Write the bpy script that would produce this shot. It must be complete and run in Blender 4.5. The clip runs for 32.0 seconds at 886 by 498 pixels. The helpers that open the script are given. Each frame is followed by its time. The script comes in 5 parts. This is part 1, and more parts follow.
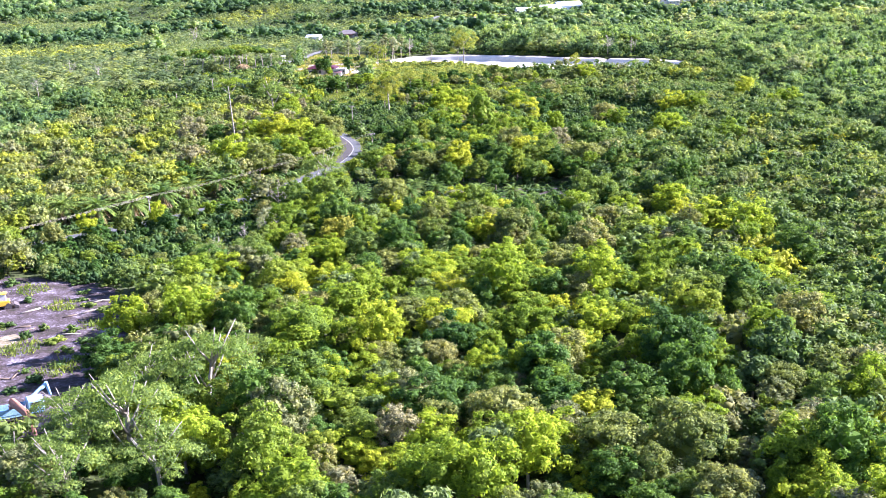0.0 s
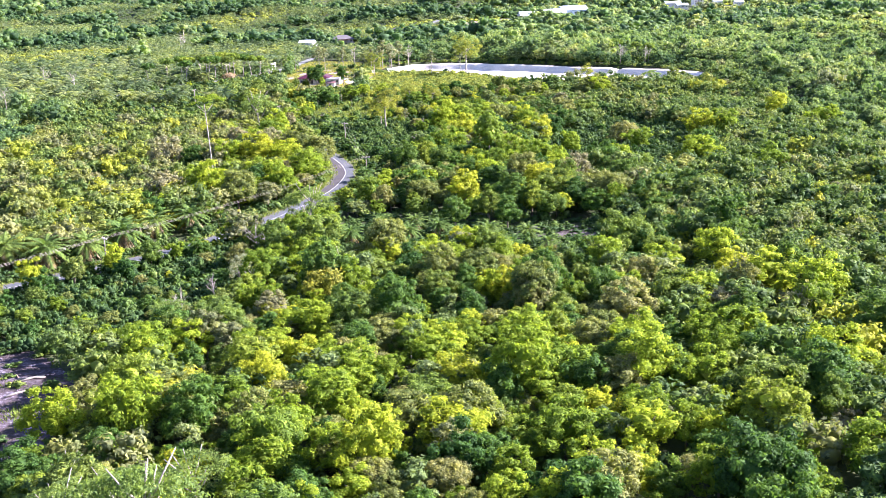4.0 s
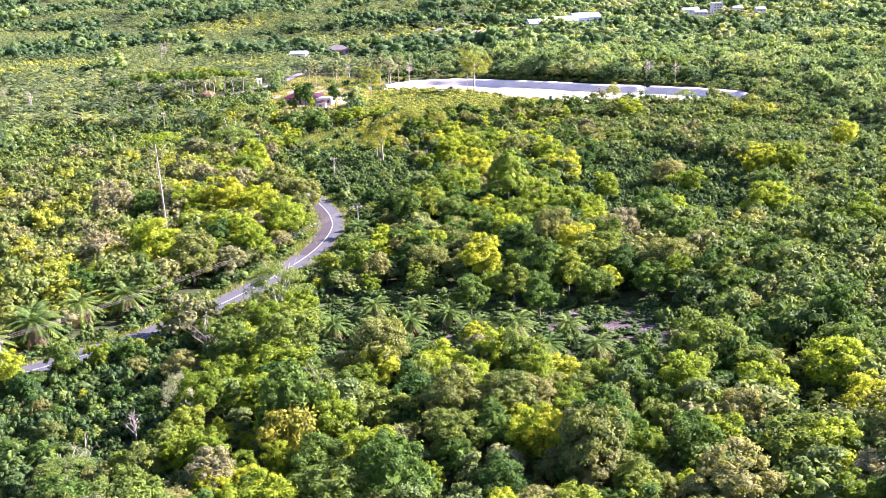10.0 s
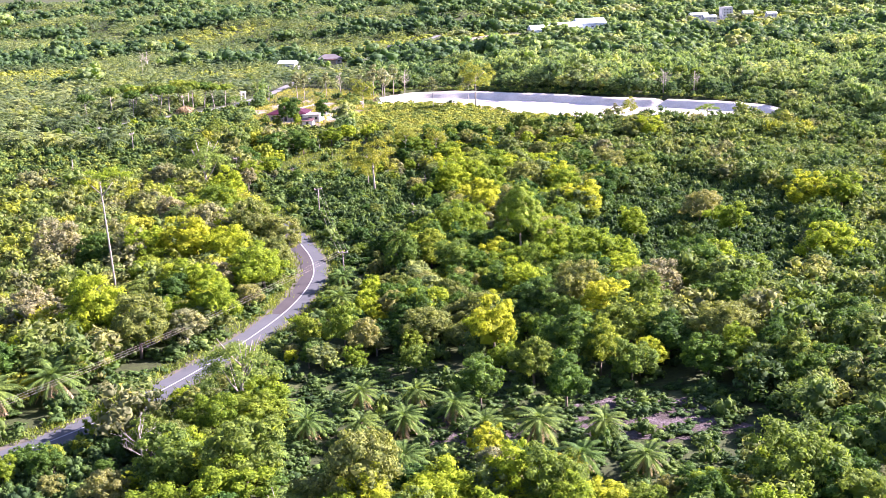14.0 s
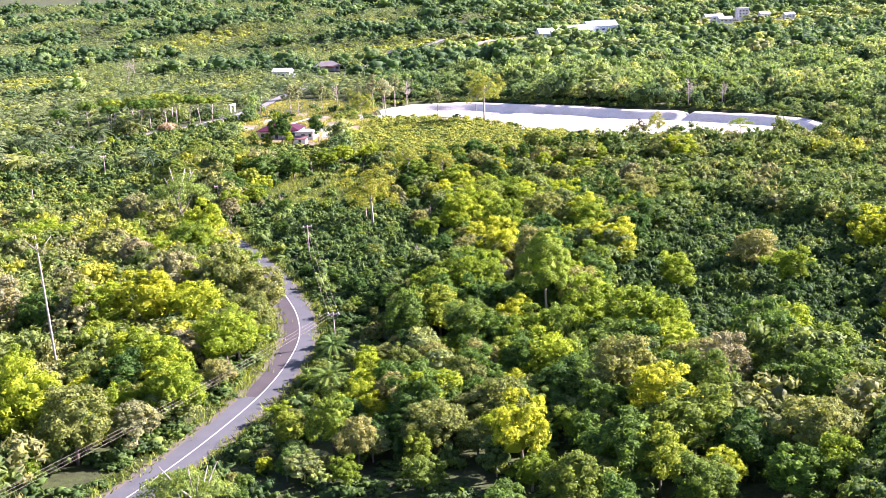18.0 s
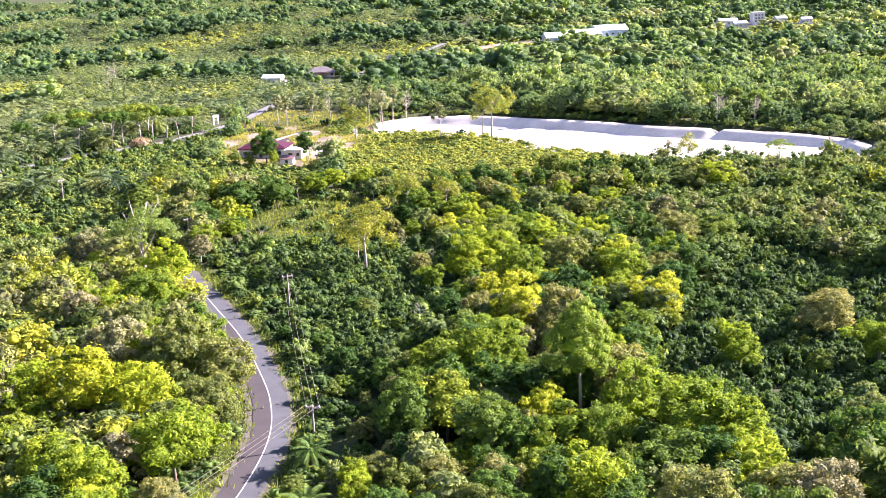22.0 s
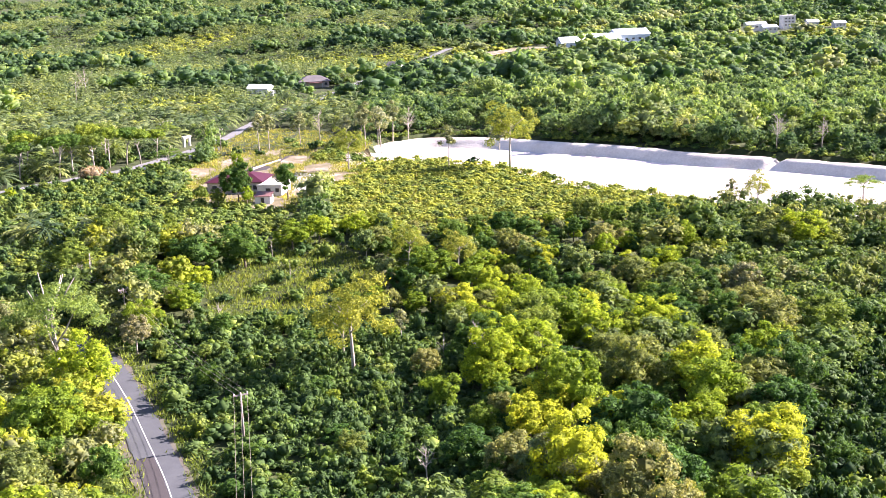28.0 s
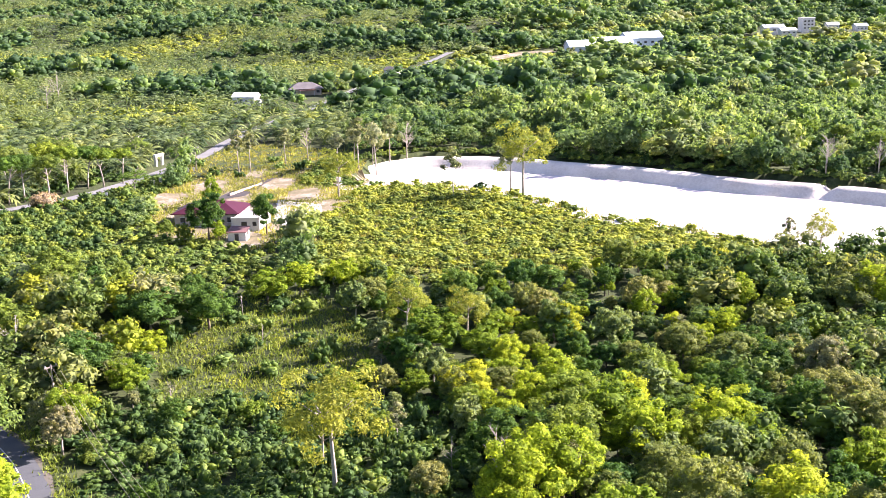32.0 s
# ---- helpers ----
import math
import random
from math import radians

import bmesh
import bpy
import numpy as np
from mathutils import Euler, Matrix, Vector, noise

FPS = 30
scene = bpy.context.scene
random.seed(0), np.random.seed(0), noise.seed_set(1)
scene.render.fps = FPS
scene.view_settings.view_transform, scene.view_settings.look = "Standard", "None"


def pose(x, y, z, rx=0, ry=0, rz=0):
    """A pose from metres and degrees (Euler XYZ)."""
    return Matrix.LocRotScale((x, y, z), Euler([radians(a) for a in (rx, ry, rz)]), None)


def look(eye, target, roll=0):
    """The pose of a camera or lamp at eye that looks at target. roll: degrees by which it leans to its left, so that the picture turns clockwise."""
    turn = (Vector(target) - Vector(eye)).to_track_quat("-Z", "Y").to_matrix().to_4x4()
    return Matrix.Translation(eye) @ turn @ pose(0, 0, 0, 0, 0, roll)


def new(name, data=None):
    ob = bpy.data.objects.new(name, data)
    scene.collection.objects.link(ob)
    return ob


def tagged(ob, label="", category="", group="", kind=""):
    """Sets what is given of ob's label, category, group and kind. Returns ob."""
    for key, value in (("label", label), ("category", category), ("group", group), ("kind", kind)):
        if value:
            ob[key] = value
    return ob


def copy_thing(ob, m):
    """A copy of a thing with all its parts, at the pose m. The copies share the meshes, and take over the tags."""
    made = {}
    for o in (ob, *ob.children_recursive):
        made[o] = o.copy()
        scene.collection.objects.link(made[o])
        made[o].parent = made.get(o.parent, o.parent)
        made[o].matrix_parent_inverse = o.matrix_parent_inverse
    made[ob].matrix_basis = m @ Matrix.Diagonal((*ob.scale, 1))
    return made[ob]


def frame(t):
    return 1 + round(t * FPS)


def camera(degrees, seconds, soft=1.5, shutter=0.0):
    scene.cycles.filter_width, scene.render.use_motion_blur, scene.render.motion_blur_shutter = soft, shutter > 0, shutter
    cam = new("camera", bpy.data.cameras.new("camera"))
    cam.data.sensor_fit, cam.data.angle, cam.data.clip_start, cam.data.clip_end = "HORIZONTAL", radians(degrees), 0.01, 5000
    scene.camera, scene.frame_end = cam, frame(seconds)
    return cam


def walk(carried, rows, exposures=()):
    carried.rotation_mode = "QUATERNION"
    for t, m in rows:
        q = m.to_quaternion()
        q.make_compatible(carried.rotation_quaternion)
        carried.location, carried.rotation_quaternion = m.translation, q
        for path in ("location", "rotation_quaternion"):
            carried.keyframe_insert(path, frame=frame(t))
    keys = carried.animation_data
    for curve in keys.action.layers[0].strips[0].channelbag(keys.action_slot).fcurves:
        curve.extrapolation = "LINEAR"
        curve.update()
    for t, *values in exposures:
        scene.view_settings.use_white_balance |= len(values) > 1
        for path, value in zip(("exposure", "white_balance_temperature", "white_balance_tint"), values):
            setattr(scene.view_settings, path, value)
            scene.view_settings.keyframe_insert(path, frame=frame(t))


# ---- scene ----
cam = camera(40.0, 32.0, soft=0.75)
PATH = [
    (0, (0.975, -29.585, 65.388), (1.000, -27.642, 64.912), -2.3),
    (1, (1.043, -18.207, 65.435), (1.066, -16.265, 64.960), -2.3),
    (2, (0.952, -6.848, 65.570), (0.977, -4.905, 65.096), -2.3),
    (3, (0.604, 4.373, 65.581), (0.632, 6.316, 65.107), -2.2),
    (3.5, (0.376, 9.969, 65.542), (0.406, 11.912, 65.068), -2.1),
    (5.5, (0.236, 33.312, 65.440), (0.266, 35.256, 64.968), -2.0),
    (6, (0.178, 39.334, 65.470), (0.209, 41.278, 65.000), -2.0),
    (7, (0.018, 51.262, 65.539), (0.050, 53.206, 65.069), -1.9),
    (8, (-0.020, 62.999, 65.494), (0.011, 64.942, 65.024), -2.0),
    (9, (-0.144, 74.851, 65.479), (-0.113, 76.795, 65.010), -2.0),
    (10, (-0.150, 86.326, 65.576), (-0.120, 88.270, 65.107), -2.0),
    (11, (-0.041, 97.847, 65.489), (-0.009, 99.791, 65.022), -1.8),
    (12, (-0.017, 109.559, 65.267), (0.016, 111.504, 64.802), -1.8),
    (13, (-0.026, 121.205, 64.958), (0.007, 123.149, 64.492), -1.9),
    (14, (0.318, 132.699, 64.723), (0.352, 134.644, 64.261), -2.2),
    (14.5, (0.478, 138.336, 64.709), (0.510, 140.282, 64.247), -2.2),
    (16.5, (0.439, 160.076, 65.119), (0.472, 162.022, 64.657), -2.0),
    (17, (0.378, 165.455, 65.158), (0.409, 167.401, 64.697), -2.1),
    (18, (0.236, 176.338, 65.212), (0.265, 178.283, 64.750), -2.5),
    (19, (0.196, 187.839, 65.251), (0.226, 189.785, 64.788), -2.2),
    (20, (0.107, 199.185, 65.299), (0.138, 201.130, 64.834), -2.3),
    (21, (-0.136, 210.769, 65.340), (-0.103, 212.714, 64.877), -2.2),
    (22, (-0.251, 222.086, 65.317), (-0.218, 224.032, 64.854), -2.1),
    (23, (-0.134, 233.022, 65.217), (-0.105, 234.968, 64.753), -1.9),
    (24, (-0.246, 244.339, 65.030), (-0.216, 246.284, 64.566), -2.0),
    (25, (-0.414, 255.894, 64.871), (-0.384, 257.839, 64.407), -1.9),
    (25.5, (-0.469, 261.693, 64.829), (-0.440, 263.639, 64.366), -1.9),
    (27.5, (-0.576, 284.737, 64.487), (-0.544, 286.682, 64.024), -1.8),
    (28, (-0.548, 290.611, 64.429), (-0.518, 292.556, 63.965), -1.9),
    (29, (-0.645, 302.649, 64.258), (-0.612, 304.595, 63.794), -1.8),
    (30, (-0.716, 314.182, 64.186), (-0.681, 316.127, 63.722), -1.8),
    (31, (-0.754, 325.178, 64.174), (-0.719, 327.124, 63.710), -1.7),
    (32, (-0.800, 335.777, 64.183), (-0.767, 337.721, 63.717), -1.7),
]
walk(cam, [(t, look(eye, target, roll)) for t, eye, target, roll in PATH], [(0, 2.63, 5300, 35), (6, 2.64, 5500, 39), (10, 2.67, 5650, 48), (20, 2.57, 5800, 43), (32, 2.48, 5950, 36)])

# ---- world, sun, exposure ----
SUN_AZ, SUN_EL = 76.0, 29.0
world = bpy.data.worlds.new("sky")
scene.world = world
world.use_nodes = True
sky = world.node_tree.nodes.new("ShaderNodeTexSky")
sky.sky_type = "NISHITA"
sky.sun_disc = False
sky.sun_elevation, sky.sun_rotation = radians(SUN_EL), radians(SUN_AZ)
world.node_tree.links.new(sky.outputs[0], world.node_tree.nodes["Background"].inputs[0])
world.node_tree.nodes["Background"].inputs[1].default_value = 0.046
sun = new("sun", bpy.data.lights.new("sun", "SUN"))
sun.data.energy, sun.data.angle, sun.data.color = 5.0, radians(0.5), (1.0, 0.9, 0.75)
TO_SUN = Vector((math.cos(radians(SUN_EL)) * math.sin(radians(SUN_AZ)), math.cos(radians(SUN_EL)) * math.cos(radians(SUN_AZ)), math.sin(radians(SUN_EL))))
sun.matrix_world = look(TO_SUN * 300, (0, 0, 0))


# ---- materials ----
def material(name, rough=0.8, metal=0.0, spec=0.3):
    m = bpy.data.materials.new(name)
    m.use_nodes = True
    b = m.node_tree.nodes["Principled BSDF"]
    b.inputs["Roughness"].default_value, b.inputs["Metallic"].default_value = rough, metal
    b.inputs["Specular IOR Level"].default_value = spec
    return m, m.node_tree.nodes, m.node_tree.links, b


def noise_node(nodes, links, scale, detail=5, rough=0.6, space="Object"):
    co = nodes.new("ShaderNodeTexCoord")
    n = nodes.new("ShaderNodeTexNoise")
    n.inputs["Scale"].default_value, n.inputs["Detail"].default_value, n.inputs["Roughness"].default_value = scale, detail, rough
    links.new(co.outputs[space], n.inputs["Vector"])
    return n.outputs["Fac"]


def ramp(nodes, links, fac, stops):
    r = nodes.new("ShaderNodeValToRGB")
    while len(r.color_ramp.elements) < len(stops):
        r.color_ramp.elements.new(0.5)
    for e, (p, c) in zip(r.color_ramp.elements, stops):
        e.position, e.color = p, (*c, 1)
    links.new(fac, r.inputs[0])
    return r.outputs[0]


def mix(nodes, links, fac, a, b, blend="MIX"):
    m = nodes.new("ShaderNodeMix")
    m.data_type, m.blend_type = "RGBA", blend
    for value, slot in ((fac, m.inputs[0]), (a, m.inputs[6]), (b, m.inputs[7])):
        if isinstance(value, (int, float)):
            slot.default_value = value
        elif isinstance(value, tuple):
            slot.default_value = (*value, 1)
        else:
            links.new(value, slot)
    return m.outputs[2]


def bump(nodes, links, b, height, strength, distance):
    n = nodes.new("ShaderNodeBump")
    n.inputs["Strength"].default_value, n.inputs["Distance"].default_value = strength, distance
    links.new(height, n.inputs["Height"])
    links.new(n.outputs[0], b.inputs["Normal"])


def surface(name, stops, coarse, fine, rough=0.85, strength=0.4, distance=0.05, spec=0.25, metal=0.0):
    """Two scales of noise over a colour ramp, with relief."""
    m, nodes, links, b = material(name, rough, metal, spec)
    a, f = noise_node(nodes, links, coarse), noise_node(nodes, links, fine, 8, 0.7)
    both = nodes.new("ShaderNodeMath")
    both.operation = "MULTIPLY_ADD"
    links.new(f, both.inputs[0])
    both.inputs[1].default_value = 0.5
    half = nodes.new("ShaderNodeMath")
    half.operation = "MULTIPLY"
    links.new(a, half.inputs[0])
    half.inputs[1].default_value = 0.5
    links.new(half.outputs[0], both.inputs[2])
    links.new(ramp(nodes, links, both.outputs[0], stops), b.inputs["Base Color"])
    bump(nodes, links, b, f, strength, distance)
    return m


def leaf_material(name, stops, through_light=0.4, by="object", rough=0.68, scale=0.9):
    """Leaves: a tint for each plant, mottled in itself, that lets light through."""
    m, nodes, links, b = material(name, rough, 0, 0.12)
    if by == "object":
        tint = nodes.new("ShaderNodeObjectInfo").outputs["Random"]
    else:
        at = nodes.new("ShaderNodeAttribute")
        at.attribute_name = "tint"
        tint = at.outputs["Fac"]
    colour = ramp(nodes, links, tint, stops)
    patch = noise_node(nodes, links, scale, 3)
    dark = ramp(nodes, links, patch, [(0.3, (0.55, 0.66, 0.66)), (0.5, (1.0, 1.0, 1.0)), (0.7, (1.36, 1.3, 0.72))])
    colour = mix(nodes, links, 1.0, colour, dark, "MULTIPLY")
    leaf = nodes.new("ShaderNodeNewGeometry").outputs["Random Per Island"]
    speck = ramp(nodes, links, leaf, [(0.0, (0.58, 0.63, 0.64)), (0.5, (0.97, 0.98, 0.96)), (1.0, (1.46, 1.42, 1.15))])
    colour = mix(nodes, links, 1.0, colour, speck, "MULTIPLY")
    links.new(colour, b.inputs["Base Color"])
    t = nodes.new("ShaderNodeBsdfTranslucent")
    warm = mix(nodes, links, 1.0, colour, (1.17, 1.17, 0.62), "MULTIPLY")
    links.new(warm, t.inputs["Color"])
    ms = nodes.new("ShaderNodeMixShader")
    ms.inputs[0].default_value = through_light
    links.new(b.outputs[0], ms.inputs[1])
    links.new(t.outputs[0], ms.inputs[2])
    links.new(ms.outputs[0], nodes["Material Output"].inputs["Surface"])
    return m


GREEN = [(0.0, (0.06, 0.125, 0.028)), (0.35, (0.085, 0.165, 0.032)), (0.7, (0.125, 0.2, 0.036)), (1.0, (0.18, 0.24, 0.042))]
LIME = [(0.0, (0.14, 0.22, 0.022)), (0.4, (0.22, 0.305, 0.022)), (0.75, (0.3, 0.38, 0.022)), (1.0, (0.37, 0.4, 0.024))]
PALE = [(0.0, (0.17, 0.2, 0.085)), (0.5, (0.21, 0.225, 0.105)), (1.0, (0.25, 0.235, 0.135))]
DEEP = [(0.0, (0.04, 0.095, 0.024)), (0.5, (0.06, 0.135, 0.028)), (1.0, (0.095, 0.175, 0.034))]
OLIVE = [(0.0, (0.14, 0.185, 0.05)), (0.5, (0.2, 0.23, 0.066)), (1.0, (0.25, 0.255, 0.095))]
FERN = [(0.0, (0.13, 0.21, 0.05)), (1.0, (0.19, 0.26, 0.065))]
leaf_green = leaf_material("leaf_green", GREEN, 0.45)
leaf_lime = leaf_material("leaf_lime", LIME, 0.5)
leaf_olive = leaf_material("leaf_olive", OLIVE, 0.4)
leaf_pale = leaf_material("leaf_pale", PALE, 0.25)
leaf_deep = leaf_material("leaf_deep", DEEP, 0.42)
leaf_silver = leaf_material("leaf_silver", [(0.0, (0.28, 0.31, 0.19)), (1.0, (0.34, 0.35, 0.23))], 0.35)
leaf_bright = leaf_material("leaf_bright", [(0.0, (0.21, 0.3, 0.04)), (1.0, (0.27, 0.34, 0.045))], 0.4)
leaf_roadside = leaf_material("leaf_roadside", [(0.0, (0.2, 0.24, 0.04)), (1.0, (0.27, 0.29, 0.045))], 0.45)
leaf_broad = leaf_material("leaf_broad", [(0.0, (0.1, 0.165, 0.05)), (0.5, (0.16, 0.22, 0.075)), (1.0, (0.22, 0.27, 0.1))], 0.4)
leaf_fern = leaf_material("leaf_feathery", FERN, 0.45)
leaf_gold = leaf_material("leaf_gold", [(0.0, (0.25, 0.27, 0.035)), (1.0, (0.3, 0.265, 0.035))], 0.4)
leaf_palm = leaf_material("leaf_palm", [(0.0, (0.085, 0.16, 0.034)), (1.0, (0.15, 0.215, 0.045))], 0.35, scale=0.3)
leaf_dry = leaf_material("leaf_dry", [(0.0, (0.31, 0.22, 0.14)), (1.0, (0.37, 0.28, 0.19))], 0.3)
MIXED = [(0.0, (0.07, 0.125, 0.04)), (0.35, (0.115, 0.18, 0.048)), (0.6, (0.165, 0.215, 0.057)), (0.78, (0.2, 0.21, 0.101)), (0.9, (0.24, 0.29, 0.0297)), (1.0, (0.33, 0.34, 0.0324))]
leaf_mixed = leaf_material("leaf_mixed", MIXED, 0.4, by="tint", scale=0.4)
leaf_scrub = leaf_material("leaf_scrub", [(0.0, (0.04, 0.085, 0.03)), (0.3, (0.08, 0.14, 0.04)), (0.5, (0.13, 0.195, 0.0486)), (1.0, (0.34, 0.37, 0.055))], 0.4, by="tint", scale=0.3)
# oil palm grey-green, with some distance haze mixed into the colour
leaf_palm_hazed = leaf_material("leaf_far_palm_hazed", [(0.0, (0.08, 0.125, 0.06)), (0.5, (0.13, 0.18, 0.075)), (1.0, (0.21, 0.25, 0.095))], 0.4, by="tint", scale=0.05)
# lighter, bluer greens: distance haze put into the base colour
leaf_hazed = leaf_material("leaf_wood_hazed", [(0.0, (0.085, 0.155, 0.07)), (0.35, (0.17, 0.255, 0.1)), (0.6, (0.225, 0.3, 0.12)), (0.8, (0.28, 0.31, 0.17)), (1.0, (0.35, 0.4, 0.12))], 0.55, by="tint", scale=0.15)
leaf_forest = leaf_material("leaf_forest", [(0.0, (0.07, 0.14, 0.028)), (0.3, (0.1, 0.185, 0.03)), (0.5, (0.17, 0.22, 0.055)), (0.75, (0.14, 0.225, 0.03)), (1.0, (0.24, 0.3, 0.034))], 0.45)
bark_pale = surface("bark_pale", [(0.3, (0.24, 0.21, 0.17)), (0.6, (0.38, 0.34, 0.28))], 0.8, 9, 0.9)
bark_dark = surface("bark_dark", [(0.3, (0.09, 0.07, 0.05)), (0.6, (0.2, 0.16, 0.12))], 0.8, 9, 0.9)
soil = surface("soil_and_grass", [(0.32, (0.022, 0.024, 0.012)), (0.45, (0.034, 0.045, 0.014)), (0.55, (0.05, 0.07, 0.018)), (0.68, (0.11, 0.1, 0.045))], 0.06, 1.3, 0.95, 0.6, 0.15)
grass_mat = leaf_material("grass_blades", [(0.0, (0.14, 0.2, 0.04)), (0.5, (0.22, 0.25, 0.05)), (1.0, (0.32, 0.29, 0.08))], 0.35, by="tint", scale=0.15)
sand_white = surface("white_sand", [(0.3, (0.36, 0.34, 0.31)), (0.5, (0.5, 0.48, 0.455)), (0.65, (0.6, 0.585, 0.565))], 0.05, 1.2, 0.95, 0.35, 0.1)
sand_wall = surface("cut_sand_bank", [(0.3, (0.42, 0.38, 0.31)), (0.5, (0.6, 0.56, 0.47)), (0.65, (0.7, 0.66, 0.57))], 0.12, 1.5, 0.95, 0.7, 0.2)
sand_tan = surface("tan_sand", [(0.3, (0.09, 0.085, 0.04)), (0.48, (0.15, 0.13, 0.07)), (0.56, (0.25, 0.22, 0.16)), (0.64, (0.4, 0.37, 0.32))], 0.16, 1.3, 0.95, 0.4, 0.1)
soil_violet = surface("burnt_grey_soil", [(0.4, (0.03, 0.032, 0.018)), (0.48, (0.062, 0.046, 0.046)), (0.55, (0.1, 0.082, 0.096)), (0.63, (0.28, 0.26, 0.29))], 0.25, 1.6, 0.95, 0.8, 0.5)
soil_umber = surface("umber_soil", [(0.38, (0.035, 0.035, 0.018)), (0.46, (0.065, 0.05, 0.046)), (0.55, (0.105, 0.085, 0.085)), (0.64, (0.2, 0.18, 0.18))], 0.25, 1.6, 0.95, 0.8, 0.5)
asphalt = surface("worn_asphalt", [(0.3, (0.055, 0.061, 0.064)), (0.6, (0.082, 0.09, 0.093))], 0.25, 5, 0.85, 0.25, 0.01)
asphalt_dark = surface("patched_asphalt", [(0.3, (0.04, 0.037, 0.036)), (0.6, (0.058, 0.053, 0.052))], 0.25, 5, 0.9, 0.25, 0.01)
paint_white = surface("road_paint", [(0.3, (0.4, 0.4, 0.39)), (0.6, (0.55, 0.55, 0.54))], 1, 8, 0.7, 0.1, 0.005)
verge = surface("gravel_verge", [(0.3, (0.07, 0.06, 0.045)), (0.5, (0.11, 0.1, 0.08)), (0.65, (0.09, 0.11, 0.04))], 0.3, 3, 0.95, 0.5, 0.05)
plaster = surface("white_plaster", [(0.3, (0.5, 0.48, 0.44)), (0.6, (0.66, 0.64, 0.6))], 0.3, 5, 0.85, 0.15, 0.01)
plaster_tan = surface("bare_render", [(0.3, (0.36, 0.29, 0.22)), (0.6, (0.52, 0.43, 0.34))], 0.4, 5, 0.9, 0.2, 0.01)
roof_red = surface("maroon_roof_metal", [(0.3, (0.04, 0.007, 0.014)), (0.6, (0.062, 0.012, 0.022))], 0.3, 4, 0.5, 0.15, 0.01)
roof_rust = surface("rusty_roof", [(0.3, (0.13, 0.06, 0.055)), (0.6, (0.2, 0.11, 0.1))], 0.4, 4, 0.6, 0.2, 0.01)
roof_grey = surface("grey_roof", [(0.3, (0.085, 0.08, 0.08)), (0.6, (0.15, 0.14, 0.135))], 0.3, 4, 0.7, 0.2, 0.01)
roof_blue = surface("pale_blue_roof", [(0.3, (0.5, 0.6, 0.68)), (0.6, (0.66, 0.73, 0.78))], 0.1, 3, 0.45, 0.1, 0.01)
dark_void = surface("dark_opening", [(0.3, (0.03, 0.03, 0.03)), (0.6, (0.06, 0.055, 0.05))], 1, 6, 0.5)
wood_pole = surface("weathered_wood", [(0.3, (0.2, 0.17, 0.14)), (0.6, (0.32, 0.28, 0.24))], 1, 10, 0.9)
wire_mat = surface("bare_wire", [(0.3, (0.2, 0.18, 0.14)), (0.6, (0.28, 0.25, 0.2))], 1, 8, 0.5, metal=0.2)
blue_paint = surface("worn_blue_paint", [(0.3, (0.1, 0.25, 0.42)), (0.6, (0.35, 0.55, 0.68))], 1.2, 7, 0.5)
brown_paint = surface("rust_brown_paint", [(0.3, (0.16, 0.065, 0.04)), (0.6, (0.34, 0.17, 0.11))], 0.8, 6, 0.5)
yellow_paint = surface("yellow_paint", [(0.3, (0.7, 0.42, 0.03)), (0.6, (0.85, 0.55, 0.05))], 1, 6, 0.5)
dark_steel = surface("dirty_dark_steel", [(0.3, (0.05, 0.045, 0.05)), (0.6, (0.12, 0.1, 0.1))], 1.5, 8, 0.6)


# ---- mesh helpers ----
def mesh_of(name, verts, faces, mat, tint=None, smooth=False):
    me = bpy.data.meshes.new(name)
    me.from_pydata(verts if isinstance(verts, list) else verts.tolist(), [], faces if isinstance(faces, list) else faces.tolist())
    for m in mat if isinstance(mat, (list, tuple)) else [mat]:
        me.materials.append(m)
    if tint is not None:
        me.attributes.new("tint", "FLOAT", "POINT").data.foreach_set("value", np.asarray(tint, np.float32))
    if smooth:
        me.polygons.foreach_set("use_smooth", [True] * len(me.polygons))
    return me


def put(name, me, parent=None, label="", at=None):
    ob = new(name, me)
    if parent:
        ob.parent = parent
    if at is not None:
        ob.matrix_local = at
    return tagged(ob, label=label)


def part(name, bm, mat, parent, label=""):
    me = bpy.data.meshes.new(name)
    bm.to_mesh(me)
    bm.free()
    me.materials.append(mat)
    return put(name, me, parent, label)


def box(x0, y0, z0, x1, y1, z1, bevel=0.0):
    bm = bmesh.new()
    bmesh.ops.create_cube(bm, size=1, matrix=Matrix.Translation(((x0 + x1) / 2, (y0 + y1) / 2, (z0 + z1) / 2)) @ Matrix.Diagonal((abs(x1 - x0), abs(y1 - y0), abs(z1 - z0), 1)))
    if bevel:
        bmesh.ops.bevel(bm, geom=bm.edges[:], offset=bevel, segments=1, affect="EDGES")
    return bm


def tube(path, radii, sides=6):
    """Verts and faces of a tapering tube along points."""
    verts, faces = [], []
    path = [Vector(p) for p in path]
    for i, p in enumerate(path):
        d = (path[min(i + 1, len(path) - 1)] - path[max(i - 1, 0)]).normalized()
        u = d.cross(Vector((0.3, 1, 0.2))).normalized()
        v = d.cross(u)
        for k in range(sides):
            a = 2 * math.pi * k / sides
            verts.append(tuple(p + (u * math.cos(a) + v * math.sin(a)) * radii[i]))
    for i in range(len(path) - 1):
        for k in range(sides):
            faces.append((i * sides + k, i * sides + (k + 1) % sides, (i + 1) * sides + (k + 1) % sides, (i + 1) * sides + k))
    faces.append(tuple(range(sides))[::-1])
    faces.append(tuple(range((len(path) - 1) * sides, len(path) * sides)))
    return verts, faces


